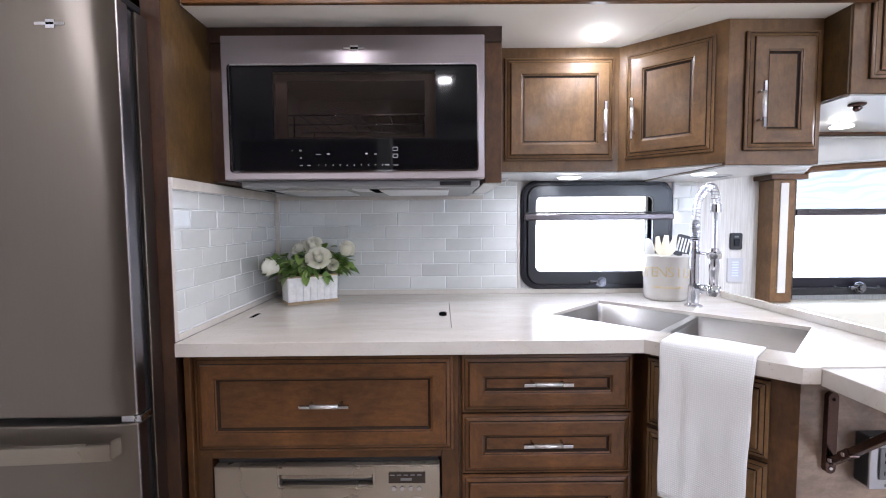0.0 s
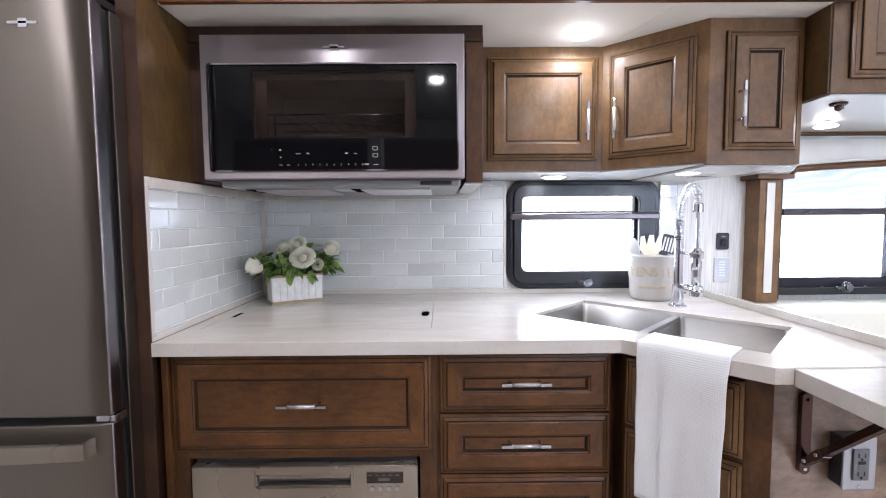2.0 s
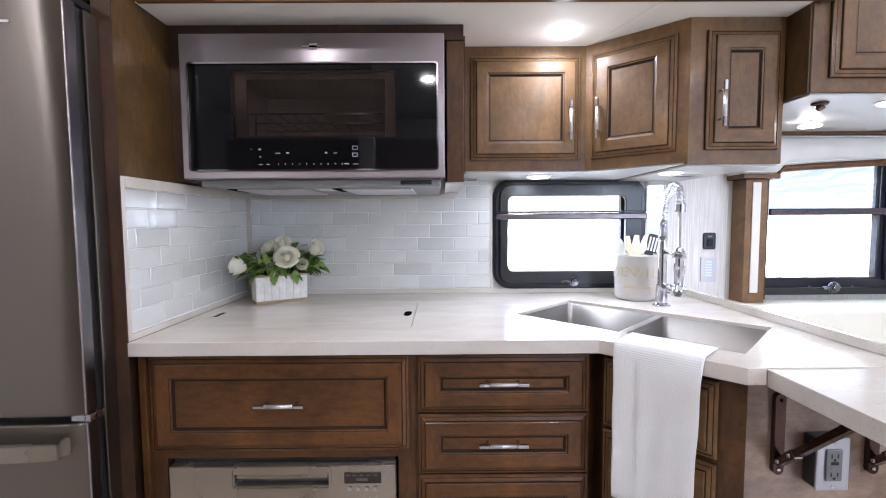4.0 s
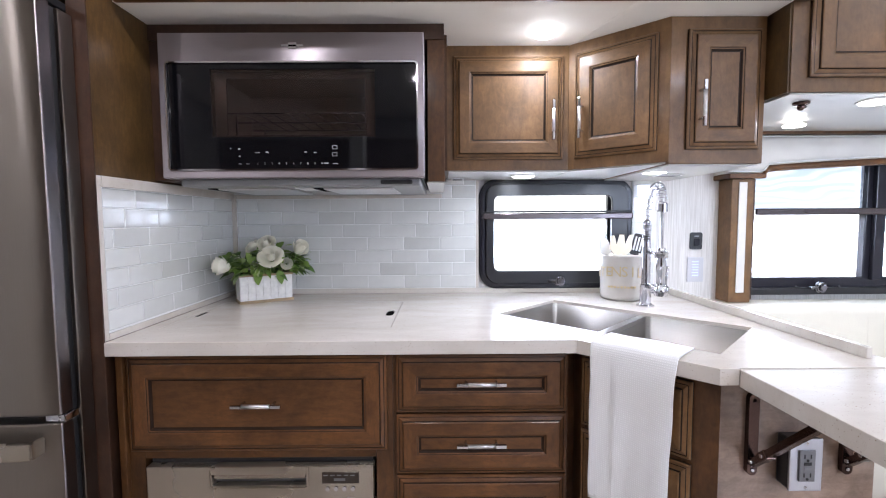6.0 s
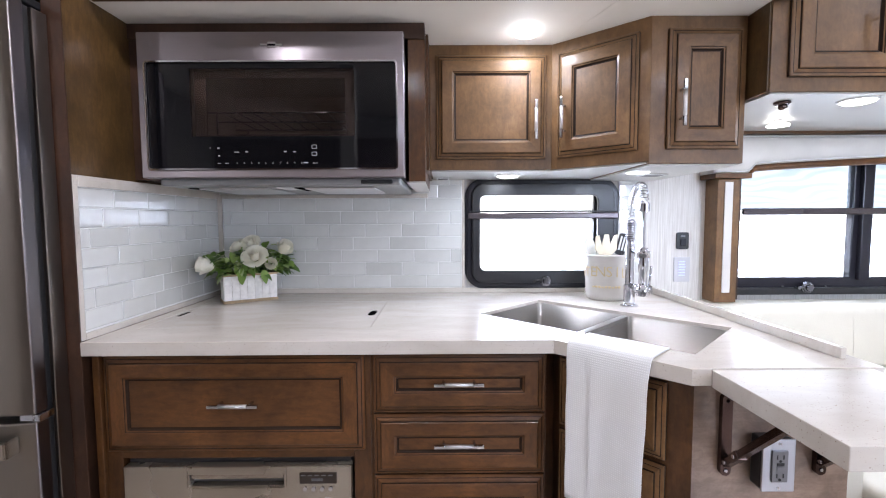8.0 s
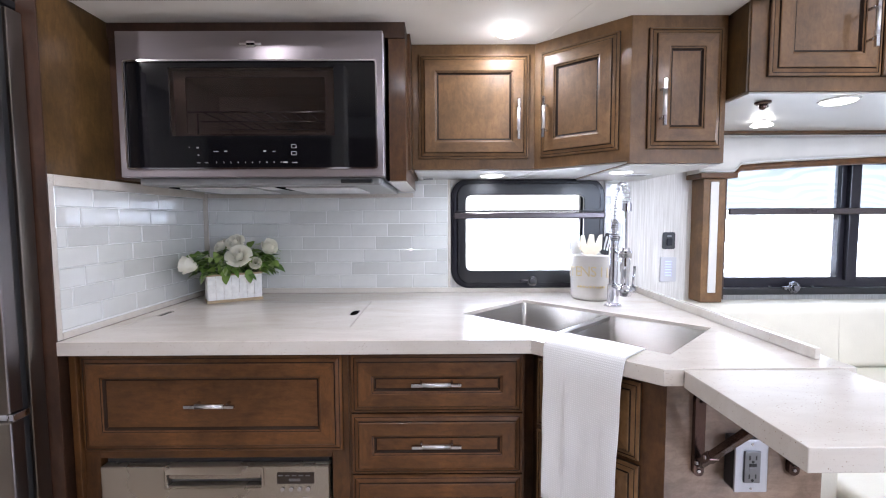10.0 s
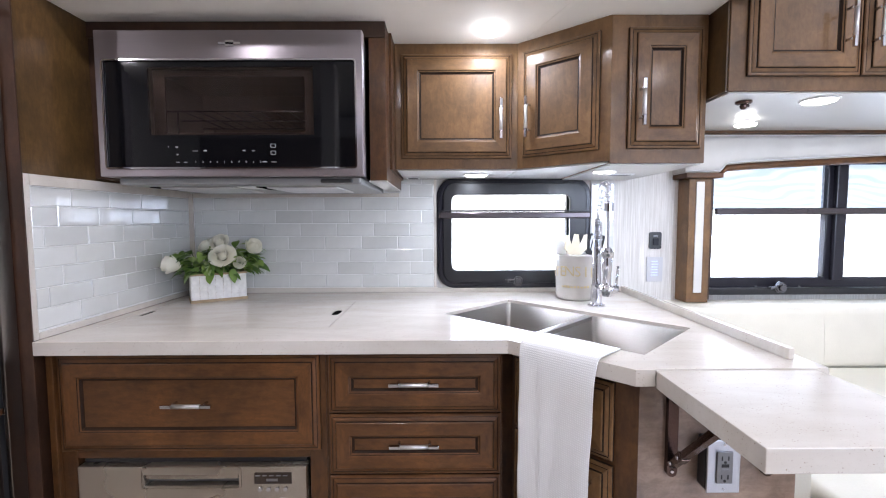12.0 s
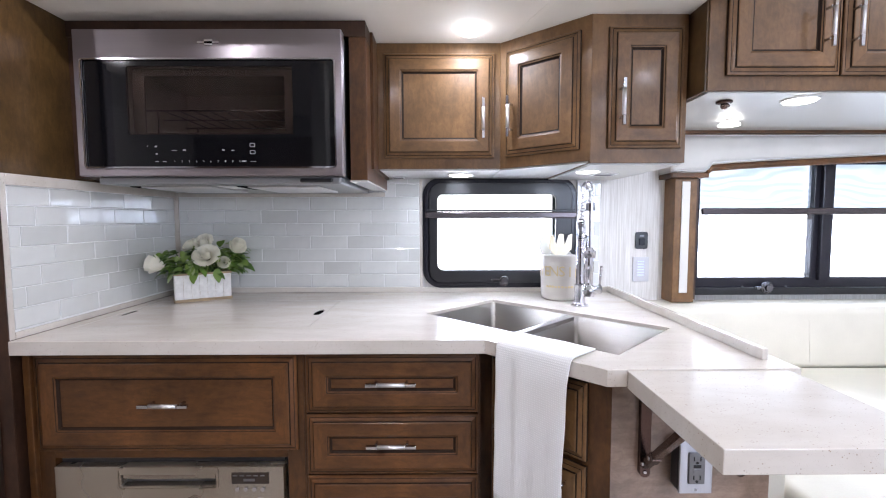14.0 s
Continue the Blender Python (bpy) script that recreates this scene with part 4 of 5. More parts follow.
    for x, z, w, h in ((-0.378, 1.392, 0.012, 0.003), (-0.356, 1.392, 0.012, 0.003), (-0.330, 1.424, 0.018, 0.003), (-0.298, 1.424, 0.010, 0.006), (-0.186, 1.424, 0.009, 0.006), (-0.160, 1.424, 0.011, 0.003),
                       (-0.130, 1.392, 0.016, 0.006), (-0.104, 1.392, 0.018, 0.003), (-0.376, 1.413, 0.006, 0.006), (-0.400, 1.436, 0.003, 0.004), (-0.378, 1.434, 0.008, 0.007)):
        part("print", boxes((x, x + w * 0.8, yp - 0.0004, yp + 0.0008, z, z + h * 0.6)), MARK, door)
    for z in (1.414, 1.434):
        bm = slab(rounded(-0.106, -0.091, z, z + 0.011, 0.002, 3), [rounded(-0.1045, -0.0925, z + 0.0015, z + 0.0095, 0.001, 3)[::-1]], 0, 0.001)
        part("print", bm, MARK, door, "", pose(0, yp + 0.0008, 0, 90))
    bd = boxes((-0.244, -0.182, y - 0.0012, y + 0.001, 1.7215, 1.728), (-0.224, -0.200, y - 0.0012, y + 0.001, 1.716, 1.7335), bev=0.0005)
    part("badge", bd, CHROME, door, "small chrome badge")
    # vent tray and grease filters underneath
    part("vent_tray", boxes((-0.560, 0.150, 1.350, 1.86, 1.330, 1.3515), bev=0.006), TRAY, mw, "pale grey vent tray")
    for xa, xb in ((-0.49, -0.27), (-0.16, 0.06)):
        part("filter", boxes((xa, xb, 1.43, 1.70, 1.3245, 1.3295), bev=0.002), SATIN, mw, "bright mesh grease filter")
        # A black plate under the tray paints the dark of a vent slot.
        part("slot_shade", boxes((xa - 0.030, xa - 0.004, 1.425, 1.56, 1.3270, 1.3297)), HOLE_SHADE, mw, "black plate painting the shade of a vent slot")
    part("work_light", boxes((-0.24, -0.19, 1.40, 1.50, 1.326, 1.3295), bev=0.002), WHITE_PLASTIC, mw)
    part("latch", boxes((0.03, 0.125, 1.345, 1.40, 1.334, 1.3465), bev=0.004), BLACK, mw)


def lettering(text, size, m, mat, parent, align="CENTER", name="lettering"):
    cu = bpy.data.curves.new("text", "FONT")
    cu.body, cu.size, cu.align_x, cu.extrude, cu.resolution_u = text, size, align, 0.0004, 3
    tmp = bpy.data.objects.new("text", cu)
    scene.collection.objects.link(tmp)
    bpy.context.view_layer.update()
    me = bpy.data.meshes.new_from_object(tmp)
    bpy.data.objects.remove(tmp)
    me.materials.clear()
    me.materials.append(mat)
    ob = new(name, me)
    ob.matrix_basis = m
    PLACED[ob.name] = m
    return under(ob, parent)


def dishwasher():
    d = root("dishwasher", (-0.28, 1.4, 0), "stainless drawer dishwasher with a recessed pull and dark display", "dishwasher")
    x0, x1, z1 = -0.578, 0.0245, 0.578
    part("body", boxes((x0 + 0.01, x1 - 0.01, 1.20, 1.79, 0.10, 0.570)), GREY_METAL, d)
    fr = slab([(x0, 0.12), (x1, 0.12), (x1, z1), (x0, z1)], [[(-0.405, 0.524), (-0.405, 0.555), (-0.155, 0.555), (-0.155, 0.524)][::-1]], 0, 0.030)
    door = bevelled(part("door", fr, STEEL_DW, d, "", pose(0, 1.195, 0, 90)), 0.003, 2)
    part("pull_recess", boxes((-0.404, -0.156, 1.186, 1.194, 0.525, 0.559)), GREY_METAL, door)
    rim = slab(rounded(-0.413, -0.147, 0.515, 0.577, 0.010, 4), [rounded(-0.409, -0.151, 0.519, 0.573, 0.008, 4)[::-1]], 0, 0.003)
    part("pull_rim", rim, STEEL_DW, door, "", pose(0, 1.1650, 0, 90))
    part("pull_lip", boxes((-0.403, -0.157, 1.168, 1.184, 0.541, 0.5585), bev=0.004), STEEL_DW, door)
    part("display", boxes((-0.112, -0.014, 1.1625, 1.167, 0.530, 0.560), bev=0.001), DISPLAY, door, "dark brown display")
    part("display_glow", boxes((-0.080, -0.050, 1.1615, 1.1623, 0.538, 0.545)), GREY_METAL, door)
    for i in range(5):
        part("print", boxes((-0.108 + 0.018 * i, -0.096 + 0.018 * i, 1.1615, 1.1623, 0.552, 0.5545)), GREY_METAL, door)
    for i in range(4):
        part("button", cyl(bmesh.new(), (-0.098 + 0.0225 * i, 1.166, 0.515), (-0.098 + 0.0225 * i, 1.1615, 0.515), 0.0055, seg=14), CHROME, door)
    # Black strip fills the gap over the door, standing in for its shade.
    part("gap_shade_strip", boxes((x0 + 0.004, x1 - 0.004, 1.188, 1.199, 0.5785, 0.589)), BLACK, d)


# ---- the seat and its window corner ----
def pilaster():
    p = root("window_post", (1.42, 1.87, 0.885), "brown wood window post with a padded cream inset and a cap", "post")
    part("shaft", boxes((1.377, 1.466, 1.812, 1.9345, 0.885, 1.385), bev=0.002), WOOD_V, p)
    part("inset", boxes((1.404, 1.437, 1.8075, 1.8115, 0.925, 1.372), bev=0.0015), PADDED, p, "cream padded inset strip")
    part("edge_strip", boxes((1.4665, 1.476, 1.818, 1.9345, 0.895, 1.385), bev=0.0015), WOOD_DARK, p)
    part("cap", boxes((1.352, 1.500, 1.790, 1.9345, 1.3855, 1.405), bev=0.003), WOOD_H, p)


def valance():
    v = root("valance", (2.1, 1.85, 1.41), "cream padded valance over an arched brown wood trim", "valance")
    x0, x1 = 1.352, RIGHT_END - 0.002

    def low(x):
        if x < 1.492:
            return 1.4065 + 0.001 * math.sin(x * 60)
        k = min(1, (x - 1.492) / 0.02)
        return 1.4065 + k * 0.030 + 0.040 * min(1, max(0, (x - 1.51) / 0.75)) ** 0.75

    def band(zf0, zf1, y0, y1, a, b, mats):
        bm = bmesh.new()
        xs = [a + (b - a) * i / 70 for i in range(71)]
        cols = []
        for x in xs:
            p, q = zf0(x), zf1(x)
            bulge = [(y1, p), (y0 + 0.006, p), (y0, p + (q - p) * 0.2), (y0 - 0.004, (p + q) / 2), (y0, q - (q - p) * 0.2), (y0 + 0.006, q), (y1, q)]
            cols.append([bm.verts.new((x, yy, zz)) for yy, zz in bulge])
        for c, d in zip(cols, cols[1:]):
            for i in range(len(c)):
                bm.faces.new((c[i], c[(i + 1) % len(c)], d[(i + 1) % len(c)], d[i])).smooth = True
        bm.faces.new(cols[0])
        bm.faces.new(cols[-1])
        return bm

    part("padding", band(low, lambda x: 1.556, 1.800, 1.9345, x0, x1, PADDED), PADDED, v)
    part("arched_trim", band(lambda x: low(x) - 0.026, lambda x: low(x) - 0.0005, 1.806, 1.83, 1.5005, x1, WOOD_H), WOOD_H, v, "arched brown wood trim")
    bm = bmesh.new()
    for z, f in ((1.550, None), (None, low)):
        tube(bm, [(x0 + (x1 - x0) * i / 80, 1.7985, z if f is None else f(x0 + (x1 - x0) * i / 80) + 0.006) for i in range(81)], 0.0022, 6)
    part("piping", bm, WHITE_PLASTIC, v)
    part("top_trim", boxes((x0, x1, 1.782, 1.90, 1.5565, 1.5715), bev=0.002), WOOD_H, v)


def cushion(bm, x0, x1, y0, y1, z0, z1, r):
    box(bm, x0, x1, y0, y1, z0, z1, r, seg=5)
    for f in bm.faces:
        f.smooth = True
    return bm


def bench():
    s = root("bench_seat", (2.0, 1.3, 0), "cream leather dinette bench with a padded back", "bench")
    bc = part("back_cushion", cushion(bmesh.new(), 1.195, 2.995, 1.735, 1.915, 0.628, 0.882, 0.032), LEATHER, s)
    part("seam", tube(bmesh.new(), [(1.872, 1.80, 0.8822), (1.876, 1.765, 0.881), (1.879, 1.742, 0.866), (1.881, 1.7345, 0.84), (1.888, 1.7345, 0.66)], 0.0007, 6), LEATHER, bc)
    part("seat_cushion", cushion(bmesh.new(), 1.195, 2.995, 0.78, 1.752, 0.49, 0.640, 0.030), LEATHER, s)
    part("base", boxes((1.20, 2.99, 0.84, 1.93, 0, 0.51), bev=0.002), WOOD_PALE, s)
    whole("end_wall_cap", boxes((1.1575, 1.194, 0.966, 1.93, 0, 0.874)), LEATHER, "cream side of the peninsula behind the seat", "panel")


# ---- fittings on walls and panels ----
def leaf_bracket(x, label):
    b = root("leaf_bracket", (x, 0.955, 0.68), label, "bracket", "leaf brackets")
    y = 0.9615
    bm = slab(rounded(x - 0.0112, x + 0.0112, 0.672, 0.852, 0.0108, 8), [rounded(x - 0.004, x + 0.004, 0.834, 0.842, 0.0038, 6)[::-1]], 0.0002, 0.012)
    bevelled(part("channel", bm, DARK_METAL, b, "", pose(0, y, 0, 90)), 0.0045, 4)
    part("screw", cyl(bmesh.new(), (x, y - 0.012, 0.684), (x, y - 0.0145, 0.684), 0.005, 0.003, 12), CHROME, b)
    d = (Vector((x - 0.012, 0.772, 0.868)) - Vector((x, 0.944, 0.706)))
    m = Matrix.Translation((x, 0.942, 0.706)) @ d.to_track_quat("Y", "Z").to_matrix().to_4x4()
    part("arm", boxes((-0.008, 0.008, -0.010, d.length, -0.007, -0.005), (-0.008, -0.006, -0.010, d.length, -0.005, 0.007), (0.006, 0.008, -0.010, d.length, -0.005, 0.007), bev=0.0006), DARK_METAL, b, "", m)
    part("elbow", boxes((-0.0098, 0.0098, 0.030, 0.060, -0.009, 0.009), bev=0.0015), DARK_METAL, b, "", m)
    for z in (0.0, 0.045):
        part("rivet", cyl(bmesh.new(), (-0.0115, z, 0), (0.0115, z, 0), 0.0042, seg=12), CHROME, b, "", m)


def power_outlet():
    o = root("power_outlet", (0.972, 0.945, 0.65), "grey outlet in a metal plate on a black surface box", "outlet")
    x0, x1, z0, z1, y = 0.937, 1.007, 0.652, 0.766, 0.925
    part("box", boxes((x0 + 0.001, x1 - 0.001, y + 0.003, 0.9622, z0 + 0.002, z1 - 0.002), bev=0.004), BLACK, o)
    part("plate", boxes((x0, x1, y - 0.002, y + 0.003, z0, z1), bev=0.002), PLATE, o, "brushed metal plate")
    cx, cz = (x0 + x1) / 2, (z0 + z1) / 2
    f = part("receptacle", boxes((cx - 0.0165, cx + 0.0165, y - 0.006, y - 0.002, cz - 0.034, cz + 0.034), bev=0.001), GREY_METAL, o)
    for s in (-1, 1):
        z = cz + s * 0.020
        part("slot", boxes((cx - 0.008, cx - 0.0055, y - 0.0066, y - 0.0058, z - 0.004, z + 0.005)), BLACK, f)
        part("slot", boxes((cx + 0.0055, cx + 0.008, y - 0.0066, y - 0.0058, z - 0.004, z + 0.005)), BLACK, f)
        part("slot", cyl(bmesh.new(), (cx, y - 0.0058, z - 0.008), (cx, y - 0.0066, z - 0.008), 0.003, seg=10), BLACK, f)
        part("button", boxes((cx - 0.008, cx + 0.008, y - 0.0075, y - 0.0058, cz + s * 0.005 - 0.0035, cz + s * 0.005 + 0.0035), bev=0.0008), BLACK if s > 0 else GREY_METAL, f)
        part("screw", cyl(bmesh.new(), (cx, y - 0.002, cz + s * 0.048), (cx, y - 0.0035, cz + s * 0.048), 0.003, seg=10), CHROME, o)


def wall_controls():
    y = 1.895
    s = root("light_switch", (1.285, y, 1.10), "black rocker switch on the striated wall", "switch")
    part("plate", slab(rounded(1.259, 1.309, 1.098, 1.169, 0.008, 4), [], 0, 0.008), BLACK, s, "", pose(0, y - 0.0002, 0, 90))
    part("rocker", boxes((1.272, 1.296, y - 0.0135, y - 0.0082, 1.113, 1.143), bev=0.003), BLACK_GLOSS, s)
    part("legend", boxes((1.275, 1.293, y - 0.0092, y - 0.0080, 1.150, 1.156)), GREY_METAL, s)
    p = root("touch_panel", (1.285, y, 0.96), "pale grey touch panel with blue backlit bars", "control panel")
    bevelled(part("plate", slab(rounded(1.251, 1.318, 0.960, 1.064, 0.004, 3), [], 0, 0.006), GREY_PANEL, p, "", pose(0, y - 0.0002, 0, 90)), 0.0015)
    for i in range(6):
        z = 0.985 + 0.0115 * i
        part("key", boxes((1.270, 1.297, y - 0.0068, y - 0.0060, z, z + 0.005)), LED, p, "blue backlit key")


def ceiling_bits():
    k = root("swivel_fitting", (1.270, 1.352, 1.56), "small dark bronze swivel fitting under the overhead cabinet", "fitting")
    part("flange", lathe(bmesh.new(), [(0.0005, 1.5665), (0.022, 1.5665), (0.022, 1.562), (0.016, 1.558), (0.0005, 1.558)], 1.270, 1.352, 26), DARK_METAL, k)
    bm = bmesh.new()
    bmesh.ops.create_uvsphere(bm, u_segments=16, v_segments=10, radius=0.010, matrix=pose(1.270, 1.352, 1.553))
    cyl(bm, (1.270, 1.352, 1.553), (1.288, 1.357, 1.555), 0.004, seg=10)
    part("ball", bm, DARK_METAL, k)
    d = root("dome_light", (1.44, 1.59, 1.53), "small glowing dome light under the overhead cabinet", "light")
    part("base", lathe(bmesh.new(), [(0.0005, 1.5668), (0.014, 1.5668), (0.014, 1.562), (0.0005, 1.562)], 1.44, 1.59, 28), GREY_METAL, d)
    part("lens", lathe(bmesh.new(), [(0.012, 1.5618), (0.034, 1.549), (0.032, 1.545), (0.0005, 1.544)], 1.44, 1.59, 28), LAMP, d, "glowing white lens")
    for x, y, z, w, dd in ((0.275, 1.80, 1.3908, 0.05, 0.07), (1.02, 1.62, 1.3838, 0.085, 0.06)):
        v = root("cabinet_vent", (x, y, z), "small white slotted vent under the wall cabinet", "vent", "vents")
        part("plate", boxes((x - w / 2, x + w / 2, y - dd / 2, y + dd / 2, z - 0.004, z - 0.0002), bev=0.001), WHITE_PLASTIC, v)
        for i in range(4):
            yy = y - dd * 0.32 + dd * 0.21 * i
            part("slat", boxes((x - w * 0.38, x + w * 0.38, yy, yy + dd * 0.08, z - 0.0052, z - 0.0041)), GREY_METAL, v)


# ---- things on the counter ----
def faucet():
    f = root("faucet", (0.931, 1.580, TOP), "chrome spring-neck pull-down kitchen faucet", "faucet")
    bx, by, hx, hy = 0.931, 1.580, 0.914, 1.440
    bm = bmesh.new()
    lathe(bm, [(0.0005, TOP), (0.030, TOP), (0.030, TOP + 0.004), (0.0215, TOP + 0.007), (0.0190, TOP + 0.012), (0.0190, TOP + 0.075), (0.0150, TOP + 0.079), (0.0140, TOP + 0.165), (0.0155, TOP + 0.168), (0.0155, TOP + 0.205), (0.0140, TOP + 0.208), (0.0135, TOP + 0.230), (0.0005, TOP + 0.230)], bx, by, 30)
    smooth(part("column", bm, CHROME, f), 25)
    bm = bmesh.new()
    n = 9 * 16
    tube(bm, [(bx + 0.0135 * math.cos(i / 16 * math.tau), by + 0.0135 * math.sin(i / 16 * math.tau), 1.148 + 0.070 * i / n) for i in range(n + 1)], 0.0026, 6)
    cyl(bm, (bx, by, 1.14), (bx, by, 1.225), 0.0095, seg=16)
    part("lower_coil", bm, CHROME, f)
    # the sprung arch with its hose inside
    arch = []
    for i in range(61):
        a = math.pi * i / 60
        k = (1 - math.cos(a)) / 2
        arch.append(Vector((bx + (hx - bx) * k, by + (hy - by) * k, (1.225 + (1.265 - 1.225) * k) + 0.088 * math.sin(a) ** 0.8)))
    part("hose", tube(bmesh.new(), arch, 0.0055, 10), SATIN, f)
    coil = []
    turns, side = 24, Vector((hy - by, bx - hx, 0)).normalized()
    for i in range(turns * 14 + 1):
        u = i / (turns * 14) * 60
        k = min(int(u), 59)
        p = arch[k].lerp(arch[k + 1], u - k)
        d = (arch[k + 1] - arch[k]).normalized()
        nrm = side.cross(d).normalized()
        a = i / 14 * math.tau
        coil.append(p + 0.0122 * (math.cos(a) * side + math.sin(a) * nrm))
    part("spring", tube(bmesh.new(), coil, 0.0014, 6), CHROME, f, "coiled chrome spring")
    bm = bmesh.new()
    cyl(bm, (hx, hy, 1.250), (hx, hy, 1.275), 0.0155, seg=22)
    cyl(bm, (hx, hy, 1.120), (hx, hy, 1.252), 0.0050, seg=14)
    lathe(bm, [(0.0005, 1.136), (0.011, 1.134), (0.0150, 1.122), (0.0150, 1.060), (0.0130, 1.055), (0.0130, 1.016), (0.0160, 1.010), (0.0160, 0.994), (0.0005, 0.994)], hx, hy, 24)
    smooth(part("spray_head", bm, CHROME, f), 25)
    bm = bmesh.new()
    cyl(bm, (bx, by, 1.112), (hx, hy, 1.112), 0.005, seg=14)

    lathe(bm, [(0.0200, 1.124), (0.0200, 1.102), (0.0172, 1.102), (0.0172, 1.124), (0.0200, 1.124)], hx, hy, 22)
    part("dock_arm", bm, CHROME, f)
    part("spout_arm", cyl(bmesh.new(), (bx, by, 0.992), (hx, hy, 1.004), 0.009, seg=16), CHROME, f)
    part("spout_cup", cyl(bmesh.new(), (hx, hy - 0.002, 0.980), (hx, hy - 0.002, 1.012), 0.0195, seg=20), CHROME, f)
    bm = bmesh.new()
    cyl(bm, (bx, by, 0.978), (bx + 0.072, by - 0.012, 0.978), 0.0145, seg=22)
    tube(bm, [(bx + 0.064, by - 0.012, 0.985), (bx + 0.066, by - 0.014, 1.02), (bx + 0.068, by - 0.016, 1.062)], 0.0042, 10)
    part("lever", bm, CHROME, f)


def utensil_crock():
    cx, cy, r = 0.908, 1.733, 0.080
    c = root("utensil_crock", (cx, cy, TOP), "ivory ceramic utensil crock with faded gold lettering", "crock")
    prof = [(0.0005, 0.0), (r - 0.012, 0.0), (r - 0.004, 0.006), (r - 0.002, 0.02), (r, 0.10), (r - 0.001, 0.161), (r + 0.002, 0.167), (r + 0.001, 0.173), (r - 0.004, 0.174), (r - 0.007, 0.169), (r - 0.008, 0.02), (0.0005, 0.012)]
    body = part("body", lathe(bmesh.new(), [(a, TOP + z) for a, z in prof], cx, cy, 48), CERAMIC, c)
    word = "UTENSILS"
    for i, ch in enumerate(word):
        a = -189 + 21.0 * i
        rise = 0.008 * math.sin(math.pi * i / 7)
        lettering(ch, 0.054, pose(cx, cy, TOP + 0.086 + rise) @ pose(0, 0, 0, 0, 0, a + 90) @ pose(0, -r - 0.0006, 0, 90), GOLD, body)
    for i in range(9):
        a = -146 + 8.6 * i
        ob = part("small_print", boxes((-0.0042, 0.0042, -r - 0.0012, -r + 0.002, 0, 0.008 if i % 3 else 0.006)), GOLD, body, "", pose(cx, cy, TOP + 0.050) @ pose(0, 0, 0, 0, 0, a + 90))

    def paddle(name, m, mat, w, h, kind, label):
        u = root(name, (0, 0, 0), label, "utensil", "utensils in the crock")
        u.matrix_basis = m
        PLACED[u.name] = m.copy()
        bm = bmesh.new()
        tube(bm, [(0, 0, -0.15), (0, 0.001, -0.06), (0, 0, 0.012)], 0.0055, 10)
        part("handle", bm, mat, u, "", m)
        if kind == "slots":
            hd = slab(rounded(-w / 2, w / 2, 0, h, 0.008, 4), [[(x, 0.018), (x, h - 0.012), (x + 0.007, h - 0.012), (x + 0.007, 0.018)] for x in (-0.022, -0.0105, 0.001, 0.0125)], -0.0012, 0.0012)
        elif kind == "fork":
            pts = [(-w * 0.16, 0), (w * 0.16, 0), (w * 0.5, h * 0.35), (w * 0.48, h), (w * 0.34, h * 0.94), (w * 0.18, h * 0.5), (w * 0.08, h * 0.98), (-w * 0.10, h * 0.98), (-w * 0.2, h * 0.5), (-w * 0.36, h * 0.94), (-w * 0.5, h * 0.9), (-w * 0.5, h * 0.35)]
            hd = slab(pts, [], -0.003, 0.003)
        else:
            pts = [(w / 2 * math.cos(a * math.tau / 24), h / 2 + h / 2 * math.sin(a * math.tau / 24)) for a in range(24)]
            hd = slab(pts, [], -0.003, 0.003)
        bevelled(part("head", hd, mat, u, "", m @ pose(0, 0, 0, 90)), 0.001)

    z = TOP + 0.160
    paddle("wooden_fork", pose(cx - 0.012, cy - 0.010, z, 4, 2, 10), SPOON, 0.090, 0.090, "fork", "pale wooden salad fork standing in the crock")
    paddle("white_spoon", pose(cx - 0.052, cy + 0.012, z - 0.005, 0, -18, 20), WHITE_PLASTIC, 0.050, 0.085, "spoon", "white spoon leaning in the crock")
    paddle("slotted_turner", pose(cx + 0.066, cy + 0.020, z + 0.004, -4, 14, -10), BLACK, 0.058, 0.085, "slots", "black slotted turner leaning in the crock")


